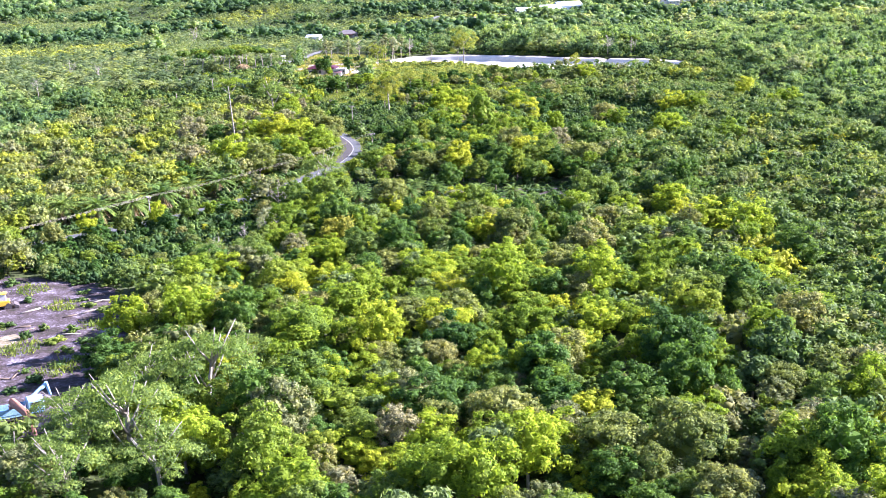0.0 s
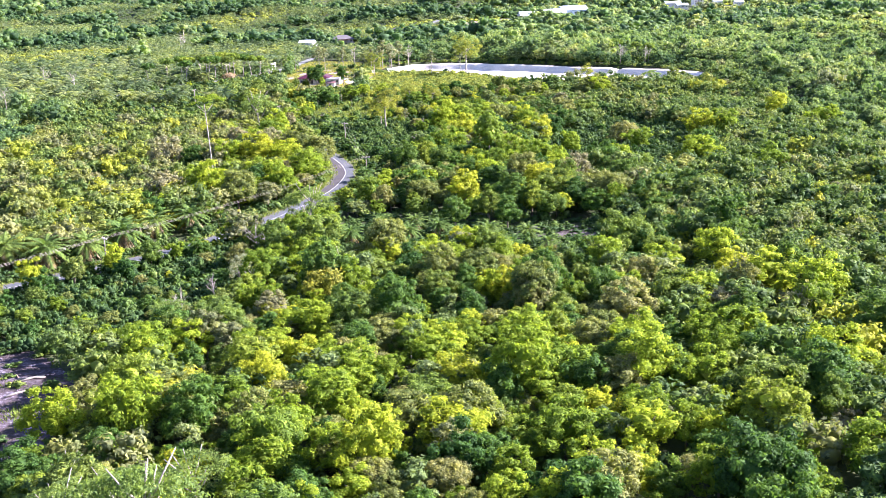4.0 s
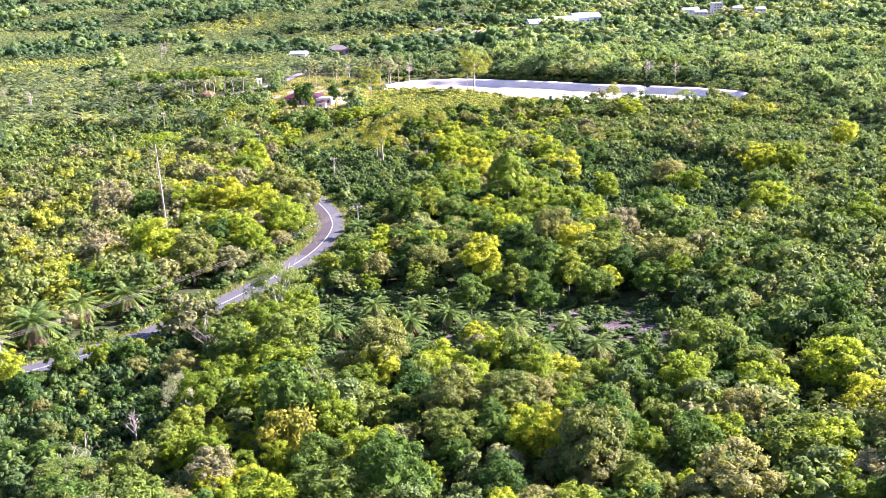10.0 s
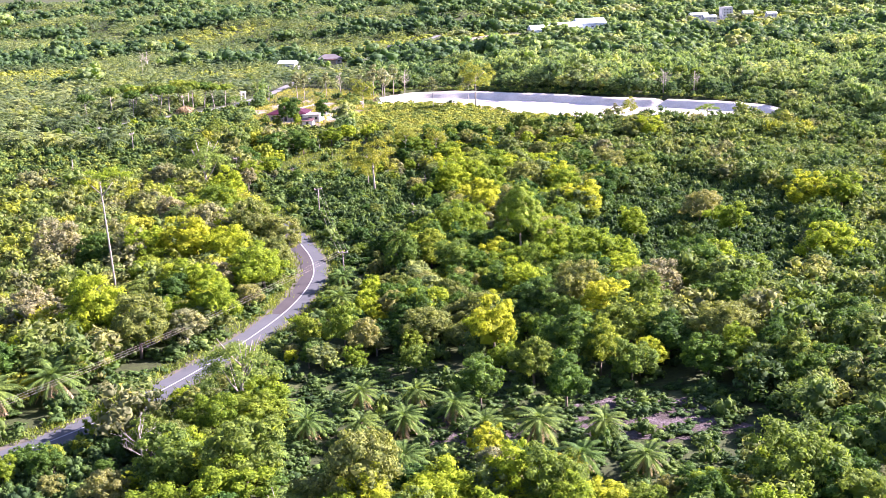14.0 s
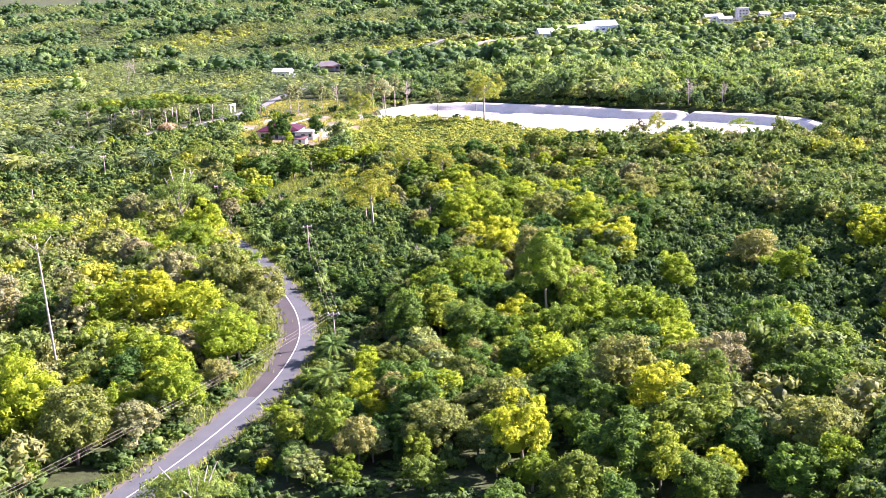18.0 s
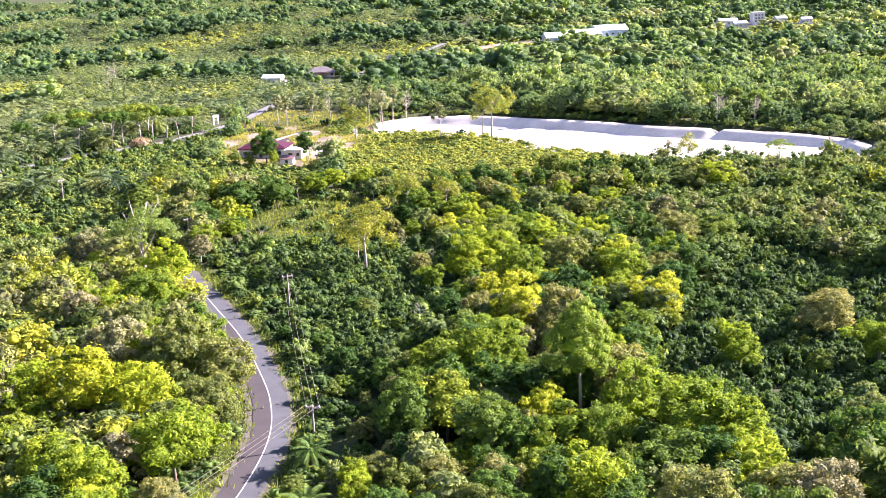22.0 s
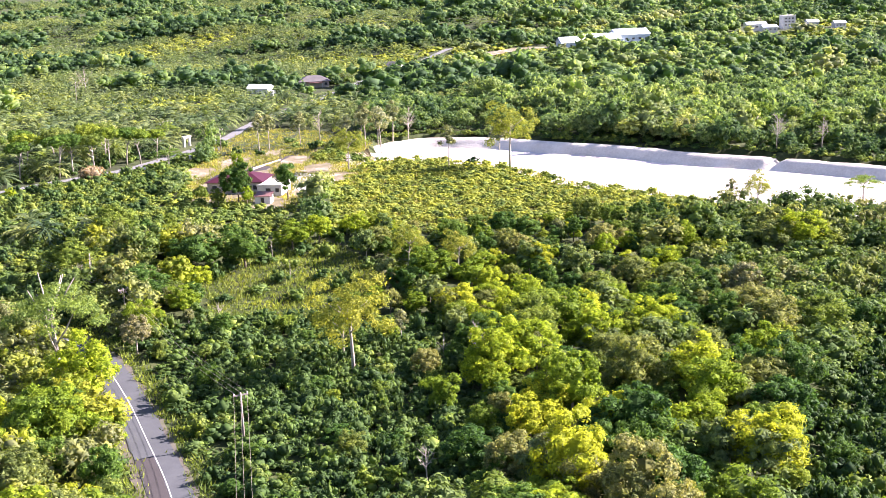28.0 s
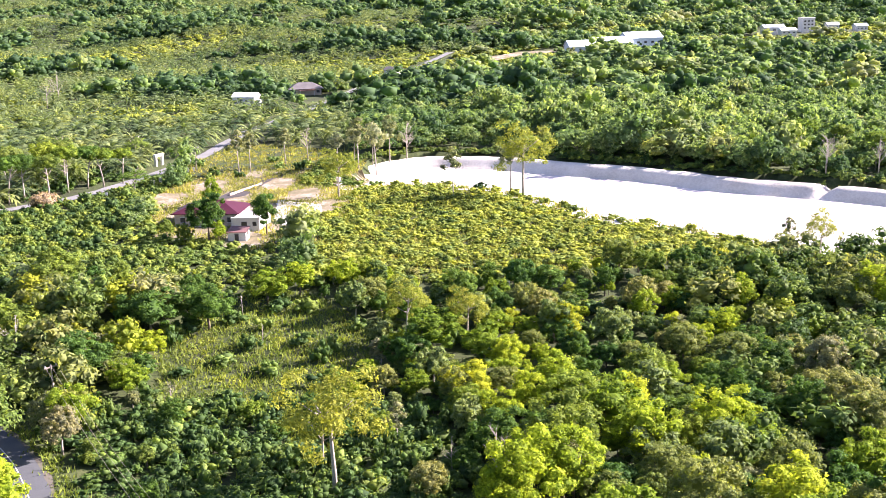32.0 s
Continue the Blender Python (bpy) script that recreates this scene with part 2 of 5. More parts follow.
def join(pieces):
    verts, faces = [], []
    for v, f in pieces:
        n = len(verts)
        verts += [tuple(p) for p in v]
        faces += [tuple(i + n for i in face) for face in f]
    return verts, faces


# ---- the lie of the land ----
def smooth(a, b, v):
    t = np.clip((v - a) / (b - a), 0, 1)
    return t * t * (3 - 2 * t)


ROAD = [(-260, 111.9), (-200, 163.2), (-150, 204.4), (-110, 240.3), (-78, 271.1), (-56.5, 293.2), (-46.5, 306.8), (-38, 323.7), (-30.5, 343.9), (-25.5, 362.4), (-23.2, 382.5), (-24.6, 399.2), (-28.6, 415.9), (-34, 434.2), (-40.5, 451.6), (-48, 470.7), (-57, 489.4), (-67, 501.9), (-80, 511.4), (-98, 520.8)]
FAR_ROAD = [(-170, 583), (-140, 607.1), (-115, 631), (-93, 651.5), (-82, 676.8), (-75.8, 696.3), (-69.4, 718.9), (-67, 737.3), (-60, 782.6), (-47, 834.7), (-41, 858.2), (-28, 914.1), (-10, 984.8), (20, 1069)]


def spline(points, step=2.0):
    pts = [Vector((*p, 0)) for p in points]
    pts = [pts[0] * 2 - pts[1]] + pts + [pts[-1] * 2 - pts[-2]]
    out = []
    for a, b, c, d in zip(pts, pts[1:], pts[2:], pts[3:]):
        n = max(2, int((c - b).length / step))
        for k in range(n):
            t = k / n
            out.append(0.5 * (2 * b + (c - a) * t + (2 * a - 5 * b + 4 * c - d) * t * t + (3 * b - a - 3 * c + d) * t**3))
    out.append(pts[-2])
    return np.array([(p.x, p.y) for p in out])


ROAD_LINE, FAR_LINE = spline(ROAD), spline(FAR_ROAD, 3.0)


def road_gap(x, y, line):
    d = np.full(np.shape(x), 1e9)
    for px, py in line[::2]:
        d = np.minimum(d, (x - px) ** 2 + (y - py) ** 2)
    return np.sqrt(d)


PIT = [(-20, 669.7), (-17, 658), (2, 660.1), (16, 648.6), (29, 635.5), (40, 610.7), (56, 597.6), (67, 582.8), (76, 571.4), (97, 558.8), (120, 559.3), (134, 580.8), (136, 599.2), (127, 612.4), (96, 640.2), (61, 669.6), (25, 694), (1, 703.5), (-11, 696.6)]


def inside(x, y, poly):
    x, y = np.asarray(x, float), np.asarray(y, float)
    hit = np.zeros(x.shape, bool)
    for (x0, y0), (x1, y1) in zip(poly, poly[1:] + poly[:1]):
        cross = (y0 > y) != (y1 > y)
        with np.errstate(divide="ignore", invalid="ignore"):
            hit ^= cross & (x < (x1 - x0) * (y - y0) / (y1 - y0 + 1e-12) + x0)
    return hit


def ground(x, y):
    """Height of the land, without the pit."""
    x, y = np.asarray(x, float), np.asarray(y, float)
    z = 5.0 * smooth(498, 577, y + 0.06 * np.abs(x)) * (0.55 + 0.45 * smooth(-260, -60, x))
    z = z + 0.6 * np.sin(x * 0.061 + 1.3) * np.sin(y * 0.032) * smooth(40, 90, np.abs(x) + 20)
    far = smooth(903, 1171, y) * (1 - np.exp(-(((x - 120) / 90) ** 2 + ((y - 1095) / 117) ** 2)))
    z = z + far * (6.0 * np.sin(x * 0.014 + 0.6) * np.sin(y * 0.0126 + 1.0) + 4.0 * np.sin(x * 0.023 + y * 0.018))
    z = z + 2.0 * np.exp(-(((x - 140) / 90) ** 2 + ((y - 1070) / 100) ** 2))
    z = z + smooth(2200, 4500, np.hypot(x, y)) * 20
    return z


PIT_Z = 2.0
PIT_CUT = [(-21, 673), (-17, 658), (2, 660.1), (16, 648.6), (29, 635.5), (40, 610.7), (56, 597.6), (67, 582.8), (76, 571.4), (97, 558.8), (120, 559.3), (136, 579.1), (142, 602.7), (130, 620.8), (98, 648.6), (63, 678), (27, 702.4), (2, 712.8), (-14, 704.9)]


def land(x, y):
    z = ground(x, y)
    return np.where(inside(x, y, PIT_CUT), PIT_Z, z)


def axis(lo, hi, step, ends):
    core = list(np.arange(lo, hi + 1e-6, step))
    a, s = hi, step
    while a < ends[1]:
        s *= 1.18
        a += s
        core.append(min(a, ends[1]))
    a, s = lo, step
    while a > ends[0]:
        s *= 1.18
        a -= s
        core.insert(0, max(a, ends[0]))
    return np.array(core)


xs, ys = axis(-170, 170, 2.5, (-4800, 4800)), axis(-35, 805, 3.0, (-2500, 4800))
gx, gy = np.meshgrid(xs, ys)
gz = land(gx, gy)
nx, ny = len(xs), len(ys)
idx = np.arange(nx * ny).reshape(ny, nx)
quads = np.stack([idx[:-1, :-1], idx[:-1, 1:], idx[1:, 1:], idx[1:, :-1]], -1).reshape(-1, 4)
land_sheet = put("ground", mesh_of("ground", np.stack([gx, gy, gz], -1).reshape(-1, 3), quads, soil, smooth=True))
tagged(land_sheet, "green and brown forest floor of soil and grass", "ground", kind="structure")


def sheet(name, outline, mat, lift, label, category="ground", rag=1.2, seed=1, step=2.0, height=None):
    """A thin ragged-edged patch lying on the ground."""
    rng = np.random.default_rng(seed)
    pts = []
    for (x0, y0), (x1, y1) in zip(outline, outline[1:] + outline[:1]):
        n = max(2, int(math.hypot(x1 - x0, y1 - y0) / step))
        for k in range(n):
            pts.append((x0 + (x1 - x0) * k / n + rng.normal(0, rag * 0.5), y0 + (y1 - y0) * k / n + rng.normal(0, rag * 0.5)))
    lo, hi = np.min(pts, 0), np.max(pts, 0)
    bm = bmesh.new()
    vs = [bm.verts.new((x, y, 0)) for x, y in pts]
    bmesh.ops.triangle_fill(bm, use_beauty=True, edges=[bm.edges.new((vs[i], vs[(i + 1) % len(vs)])) for i in range(len(vs))])
    for x in np.arange(lo[0], hi[0], step * 2):
        bmesh.ops.bisect_plane(bm, geom=bm.verts[:] + bm.edges[:] + bm.faces[:], plane_co=(x, 0, 0), plane_no=(1, 0, 0))
    for y in np.arange(lo[1], hi[1], step * 2):
        bmesh.ops.bisect_plane(bm, geom=bm.verts[:] + bm.edges[:] + bm.faces[:], plane_co=(0, y, 0), plane_no=(0, 1, 0))
    bmesh.ops.recalc_face_normals(bm, faces=bm.faces[:])
    for v in bm.verts:
        z = float(land(v.co.x, v.co.y)) if height is None else height
        v.co.z = z + lift + 0.05 * noise.noise(v.co * 0.4)
    for f in bm.faces:
        if f.normal.z < 0:
            f.normal_flip()
    ob = part(name, bm, mat, None)
    return tagged(ob, label, category, kind="structure")


# ---- plants ----
def ico():
    bm = bmesh.new()
    bmesh.ops.create_icosphere(bm, subdivisions=1, radius=1)
    bm.verts.index_update()
    v, f = np.array([p.co[:] for p in bm.verts]), np.array([[q.index for q in p.verts] for p in bm.faces])
    bm.free()
    return v, f


LOW_V, LOW_F = ico()


def blades(rng, centres, normals, size, spread=0.42):
    """One pointed leaf at each centre."""
    n = len(centres)
    nrm = normals + rng.normal(0, spread, (n, 3))
    nrm /= np.linalg.norm(nrm, axis=1, keepdims=True) + 1e-9
    u = np.cross(nrm, rng.normal(0, 1, (n, 3)))
    u /= np.linalg.norm(u, axis=1, keepdims=True) + 1e-9
    v = np.cross(nrm, u)
    s = (size * rng.uniform(0.7, 1.3, n))[:, None]
    verts = np.stack([centres - u * s * 1.1 - v * s * 0.35, centres + u * s * 0.1 + v * s * 0.7, centres + u * s * 1.25 - v * s * 0.3], 1).reshape(-1, 3)
    return verts, np.arange(n * 3).reshape(-1, 3)


def crown(seed, radius, height, base, lumps=9, sprays=420, size=0.5, shape="dome", core=0.82, ragged=1.0):
    """Verts and faces of a crown: uneven boughs of rounded clumps, each clump a dark core under a coat of leaves."""
    rng = np.random.default_rng(seed)
    k = np.arange(lumps)
    turn = k * 2.39996 + rng.uniform(-0.35, 0.35, lumps)
    if shape == "flat":
        q = np.sqrt((k + 0.5) / lumps)
        cs = np.stack([np.cos(turn) * q * radius * 0.9, np.sin(turn) * q * radius * 0.9, base + height * (0.95 - 0.55 * q * q - rng.uniform(0, 0.4, lumps))], 1)
        rs, squash = radius * rng.uniform(0.14, 0.25, lumps), 0.4
        out = np.tile([0.0, 0.0, 1.0], (lumps, 1))
    else:
        up = 1 - 1.42 * (k + rng.uniform(0.1, 0.9, lumps)) / lumps
        flat = np.sqrt(np.maximum(0.0, 1 - up * up))
        out = np.stack([np.cos(turn) * flat, np.sin(turn) * flat, up], 1)
        lobe = 1 + ragged * (0.2 * np.sin(out @ rng.normal(0, 2.4, 3) + rng.uniform(0, 6)) + 0.14 * np.sin(out @ rng.normal(0, 4.5, 3) + rng.uniform(0, 6)) + rng.uniform(-0.2, 0.14, lumps))
        fit = {"dome": 0.82, "tall": 0.86}[shape]
        half = height * 0.5
        cs = out * [radius * fit, radius * fit, half * fit] * lobe[:, None] + [0, 0, base + half * 0.95]
        if shape == "tall":
            cs[:, :2] *= (1.0 - 0.34 * np.clip((cs[:, 2:] - base - half * 0.7) / half, 0, 1))
        many = (26 / max(8, lumps)) ** 0.42
        rs, squash = radius * np.clip(rng.lognormal(-1.33, 0.32, lumps), 0.13, 0.46) * many, 0.8
    V, F, n = [], [], 0
    if core:
        hearts, sizes = list(cs), list(rs * core)
        if shape != "flat":
            for j in range(3):
                hearts.append(np.array([*rng.normal(0, 0.1, 2) * radius, base + height * (0.36 + 0.15 * j)]))
                sizes.append(radius * (0.42, 0.46, 0.36)[j])
        for c, r in zip(hearts, sizes):
            wob = 1 + 0.2 * np.sin(LOW_V @ rng.normal(0, 2.6, 3) + rng.uniform(0, 6)) + rng.normal(0, 0.07, len(LOW_V))
            V.append(c + LOW_V * wob[:, None] * r * [1, 1, squash])
            F.append(LOW_F + n)
            n += len(LOW_V)
    # every clump wears its leaves on the side that looks out of the crown
    pick = rng.choice(lumps, sprays, p=rs**2 / (rs**2).sum())
    d = rng.normal(0, 1, (sprays, 3)) + out[pick] * 0.85 + [0, 0, 0.3]
    d /= np.linalg.norm(d, axis=1, keepdims=True)
    where = cs[pick] + d * (rs[pick] * (0.62 + 0.5 * rng.uniform(0, 1, sprays) + 0.5 * rng.uniform(0, 1, sprays) ** 5))[:, None] * [1, 1, squash]
    lv, lf = blades(rng, where, d + [0, 0, 0.12], size)
    V.append(lv)
    F.append(lf + n)
    return np.concatenate(V), np.concatenate(F)


def trunk(seed, height, radius, limbs=4, lean=0.06, reach=2.0, first=0.5, steep=0.75):
    rng = np.random.default_rng(seed)
    bend = rng.normal(0, lean, 2) * height
    path = [(bend[0] * s * s, bend[1] * s * s, height * s - 0.4 * (s == 0)) for s in (0, 0.3, 0.65, 1.0)]
    pieces = [tube(path, [radius * 1.25, radius, radius * 0.75, radius * 0.4], 7)]
    for k in range(limbs):
        s = rng.uniform(first, 0.92)
        a = k * 2.4 + rng.uniform(-0.5, 0.5)
        o = np.array([bend[0] * s * s, bend[1] * s * s, height * s])
        out = np.array([math.cos(a), math.sin(a), 0]) * reach * rng.uniform(0.6, 1.1)
        pieces.append(tube([o, o + out * 0.5 + [0, 0, reach * steep * 0.42], o + out + [0, 0, reach * steep]], [radius * 0.5, radius * 0.36, radius * 0.16], 5))
    return join(pieces)


def tree_kind(name, seed, radius, height, bole, mat, bark, label, category="tree", shape="dome", lumps=9, sprays=420, size=0.5, limbs=3, core=0.82, reach=None, ragged=1.0):
    """One tree with its trunk and crown at the origin, to be copied."""
    root = new(name)
    put("trunk", mesh_of("trunk", *trunk(seed, bole + height * 0.55, 0.03 * radius + 0.07, limbs, 0.05, reach or radius * 0.6, 0.5 if limbs < 8 else 0.3, 0.75 if limbs < 8 else 1.15), bark, smooth=True), root)
    put("crown", mesh_of("crown", *crown(seed + 7, radius, height, bole, lumps, sprays, size, shape, core, ragged), mat), root)
    return tagged(root, label, category)


def frond_palm(seed, frond=3.6, count=26, high=2.0, leaflets=9, width=0.13, steep=1.35, flat=-0.25, droop=0.5):
    """Verts and faces of a head of arching fronds, steep in the heart and spreading outside."""
    rng = np.random.default_rng(seed)
    pieces = []
    for k in range(count):
        a = k * 2.39996 + rng.uniform(-0.2, 0.2)
        rise = steep + (flat - steep) * (k / max(1, count - 1)) ** 0.8 + rng.uniform(-0.1, 0.1)
        out, side = np.array([math.cos(a), math.sin(a), 0]), np.array([-math.sin(a), math.cos(a), 0])
        L = frond * rng.uniform(0.85, 1.1)
        pts = [out * L * (math.cos(rise) * s + 0.3 * s * s * max(0.0, math.sin(rise))) + np.array([0, 0, high + L * (math.sin(rise) * s - droop * s * s)]) for s in (i / leaflets for i in range(leaflets + 1))]
        v, f = [], []
        for i in range(leaflets):
            p, q = pts[i], pts[i + 1]
            w = L * width * (0.45 + 0.9 * math.sin(math.pi * (0.1 + 0.82 * i / leaflets)))
            tip = q + (q - p) * 0.7 + np.array([0, 0, -0.35 * w])
            b = len(v)
            v += [p, q, tip + side * w, p.copy(), tip - side * w, q.copy()]
            f += [(b, b + 1, b + 2), (b + 3, b + 4, b + 5)]
        pieces.append((v, f))
    return join(pieces)


def bare_tree(name, seed, height, label, mat=None, boughs=9, reach=0.28):
    """A leafless tree: trunk, boughs and twigs."""
    rng = np.random.default_rng(seed)
    root = new(name)
    put("trunk", mesh_of("trunk", *tube([(0, 0, -0.4), (0.1, 0, height * 0.5), (0.2, 0.1, height)], [height * 0.02, height * 0.013, height * 0.004], 7), mat or bark_pale, smooth=True), root)
    twigs = []
    for k in range(boughs):
        s = rng.uniform(0.4, 0.95)
        a = rng.uniform(0, 6.28)
        o = np.array([0.15 * s, 0.05, height * s])
        d = np.array([math.cos(a), math.sin(a), rng.uniform(0.7, 1.4)]) * height * reach * (1.1 - s * 0.6)
        twigs.append(tube([o, o + d * 0.5, o + d], [height * 0.006, height * 0.004, height * 0.002], 4))
        for j in range(5):
            e = o + d * rng.uniform(0.35, 1)
            g = rng.normal(0, 1, 3) * height * 0.05 + [0, 0, height * 0.06]
            twigs.append(tube([e, e + g], [height * 0.003, height * 0.0012], 3))
    put("bough", mesh_of("bough", *join(twigs), mat or bark_pale), root)
    return tagged(root, label, "bare tree")


def place(kind, x, y, size=1.0, turn=None, tall=1.0, sink=0.0):
    rng = random.Random(int(x * 131 + y * 977))
    a = rng.uniform(0, 6.28) if turn is None else turn
    m = Matrix.Translation((x, y, float(land(x, y)) - sink)) @ Matrix.Rotation(a, 4, "Z")
    ob = copy_thing(kind, m)
    ob.scale = (size, size, size * tall * 0.92)
    return ob


KINDS = {}
# kind, name, seed, radius, height, bare bole, leaf, bark, label, clumps, leaves, leaf size, raggedness
FOREST = (
    ("green", "broadleaf_tree", 11, 3.0, 7.6, 0.6, leaf_green, bark_dark, "dense dark green broadleaf tree in the forest", 44, 5600, 0.17, 1.0),
    ("olive", "olive_tree", 31, 2.9, 7.0, 0.6, leaf_olive, bark_dark, "grey-olive tree with a tight rounded crown", 62, 6400, 0.14, 0.7),
    ("lime", "lime_tree", 51, 2.6, 7.4, 0.7, leaf_lime, bark_dark, "sunlit yellow-green tree with a loose crown", 34, 4800, 0.17, 1.25),
    ("bright", "sunny_tree", 56, 2.8, 6.4, 0.9, leaf_lime, bark_pale, "bright yellow-green tree with a wide rounded crown", 40, 5200, 0.16, 1.1),
    ("forest", "forest_tree", 61, 2.8, 7.6, 0.5, leaf_forest, bark_dark, "mid-green forest tree crowded among its neighbours", 46, 5600, 0.165, 1.1),
    ("pale", "grey_tree", 71, 2.6, 6.6, 1.0, leaf_pale, bark_pale, "pale grey-beige tree with a fine dry crown", 60, 5800, 0.13, 0.8),
    ("young", "young_tree", 41, 1.7, 5.4, 0.8, leaf_forest, bark_dark, "slender young tree with an upright leafy crown", 22, 2400, 0.15, 1.3),
    ("leafy", "large_leaved_tree", 45, 2.3, 5.8, 1.0, leaf_broad, bark_pale, "grey-green tree with large drooping leaves", 28, 2000, 0.27, 1.4),
    ("deep", "shade_tree", 81, 2.7, 6.6, 0.4, leaf_deep, bark_dark, "deep green low tree draped with climbers", 36, 5200, 0.18, 1.3),
)
for i in range(3):
    for kind, name, seed, radius, height, bole, leaf, bark, label, clumps, leaves, size, ragged in FOREST:
        KINDS[kind, i] = tree_kind(name, seed + i, radius, height, bole, leaf, bark, label, lumps=clumps + 4 * i, sprays=leaves, size=size * 0.92, core=0.58, ragged=ragged)
KINDS["silver", 0] = tree_kind("silvery_tree", 76, 3.2, 7.0, 1.6, leaf_silver, bark_pale, "whitish grey tree with a sparse fine crown", lumps=22, sprays=4600, size=0.12, limbs=6, core=0.0)
for i in range(2):
    KINDS["fern", i] = tree_kind("feathery_tree", 91 + i, 5.2, 4.4, 4.4, leaf_fern, bark_pale, "flat-topped feathery tree with pale forked trunk", shape="flat", lumps=40, sprays=6000, size=0.13, limbs=10, core=0.0, reach=2.9)
KINDS["tall", 0] = tree_kind("tall_tree", 95, 4.2, 12.5, 3.0, leaf_bright, bark_pale, "tall oval yellow-green tree above the canopy", shape="tall", lumps=110, sprays=14000, size=0.125, limbs=2, core=0.75, ragged=0.35)
KINDS["gold", 0] = tree_kind("golden_shrub", 97, 1.9, 3.4, 0.3, leaf_gold, bark_dark, "golden-yellow flowering shrub in the forest", "shrub", lumps=9, sprays=1600, size=0.16, limbs=2, core=0.53)
for i in range(2):
    root = new("oil_palm")
    put("trunk", mesh_of("trunk", *tube([(0, 0, -0.3), (0, 0, 1.6), (0.05, 0, 3.6)], [0.45, 0.4, 0.32], 8), bark_dark, smooth=True), root)
    put("crown", mesh_of("crown", *frond_palm(101 + i, 3.6, 34, 3.4, 16, 0.13), leaf_palm), root, "arching feathery fronds")
    put("dead_fronds", mesh_of("dead_fronds", *frond_palm(111 + i, 2.7, 18, 3.4, 10, 0.1, -0.5, -1.25, 0.3), leaf_dry), root, "drooping dry brown fronds")
    KINDS["palm", i] = tagged(root, "oil palm with arching green fronds and dry skirt", "palm")

# outlines of open ground
YARD = [(-61, 605.3), (-52, 598.8), (-36, 585.7), (-24, 609.4), (-16, 622.9), (-16, 686.5), (-52, 689.1), (-66, 673.8), (-72, 651.9)]
CLEARED = [(-112, 235.3), (-88, 227.4), (-66, 217.8), (-56, 202.9), (-52, 182.9), (-54, 162.8), (-49, 146.2), (-50, 119.4), (-112, 111.5)]
HILLSIDE = [(-46, 530), (-38, 554.5), (-22, 554.8), (-9, 534), (-10, 514.4), (-22, 501.2), (-40, 505.7)]
SCRUB = [(-24, 562.9), (10, 555.4), (45, 564.3), (78, 551.9), (76, 569.8), (56, 595.9), (40, 610.7), (28, 635.5), (2, 660.1), (-18, 656.3), (-24, 619.4)]
VALLEY = [(-18, 377.6), (-8, 411.3), (6, 438.3), (4, 501.7), (-20, 507.7), (-50, 503.9), (-46, 474.1), (-30, 430.9), (-19, 401)]
DARK_SCRUB = [(33, 365.3), (72, 352.7), (100, 433.5), (76, 489.9), (52, 449.3), (36, 418.8)]
VIOLET = [(20, 291.4), (32, 286.6), (46, 288.6), (43, 301.9), (28, 305), (18, 301.4)]
VIOLET_SMALL = [(-2, 297.7), (3, 284.4), (12, 281.2), (14, 294.6), (6, 302.8)]
LOW_LEFT = [(-78, 222.6), (-50, 213.1), (-36, 243.5), (-36, 276.9), (-46, 303.5), (-58, 289.9), (-78, 266), (-100, 242.2)]
PALM_GROUND = [(-24, 280.5), (-22, 317.3), (-6, 327.7), (14, 314.7), (46, 308.7), (52, 282), (34, 268.3), (6, 271.1), (-10, 267.4)]
LOW_FAR = [(-200, 472.7), (-120, 486), (-78, 509.8), (-68, 532.8), (-78, 573.2), (-200, 579.1)]
HOUSE_FRONT = [(-70, 562), (-28, 552), (-28, 606), (-62, 615), (-72, 606)]
BESIDE = [(-140, 597), (-112, 624.3), (-90, 648.2), (-72, 688.7), (-66, 673.8), (-72, 651.9), (-61, 605.3), (-64, 581.8), (-78, 573.2), (-130, 572.1)]
GARDEN = [(-16, 683.1), (-66, 673.8), (-72, 707.1), (-60, 740.8), (-20, 719.8)]


def jitter_grid(x0, x1, y0, y1, cell, seed):
    rng = np.random.default_rng(seed)
    X, Y = np.meshgrid(np.arange(x0, x1, cell), np.arange(y0, y1, cell))
    X, Y = X.ravel() + rng.uniform(-0.45, 0.45, X.size) * cell, Y.ravel() + rng.uniform(-0.45, 0.45, Y.size) * cell
    return X, Y, rng


def in_view(X, Y, margin=14.0):
    """The stretch of land that the flight looks down on."""
    return (np.abs(X) < 0.375 * (Y + 30) + margin) & (Y > 86)


def open_ground(X, Y):
    gap, far = road_gap(X, Y, ROAD_LINE), road_gap(X, Y, FAR_LINE)
    keep = (gap > 6.2) & (far > 6) & ~inside(X, Y, PIT) & ~inside(X, Y, YARD) & ~inside(X, Y, CLEARED) & ~inside(X, Y, GARDEN)
    return keep


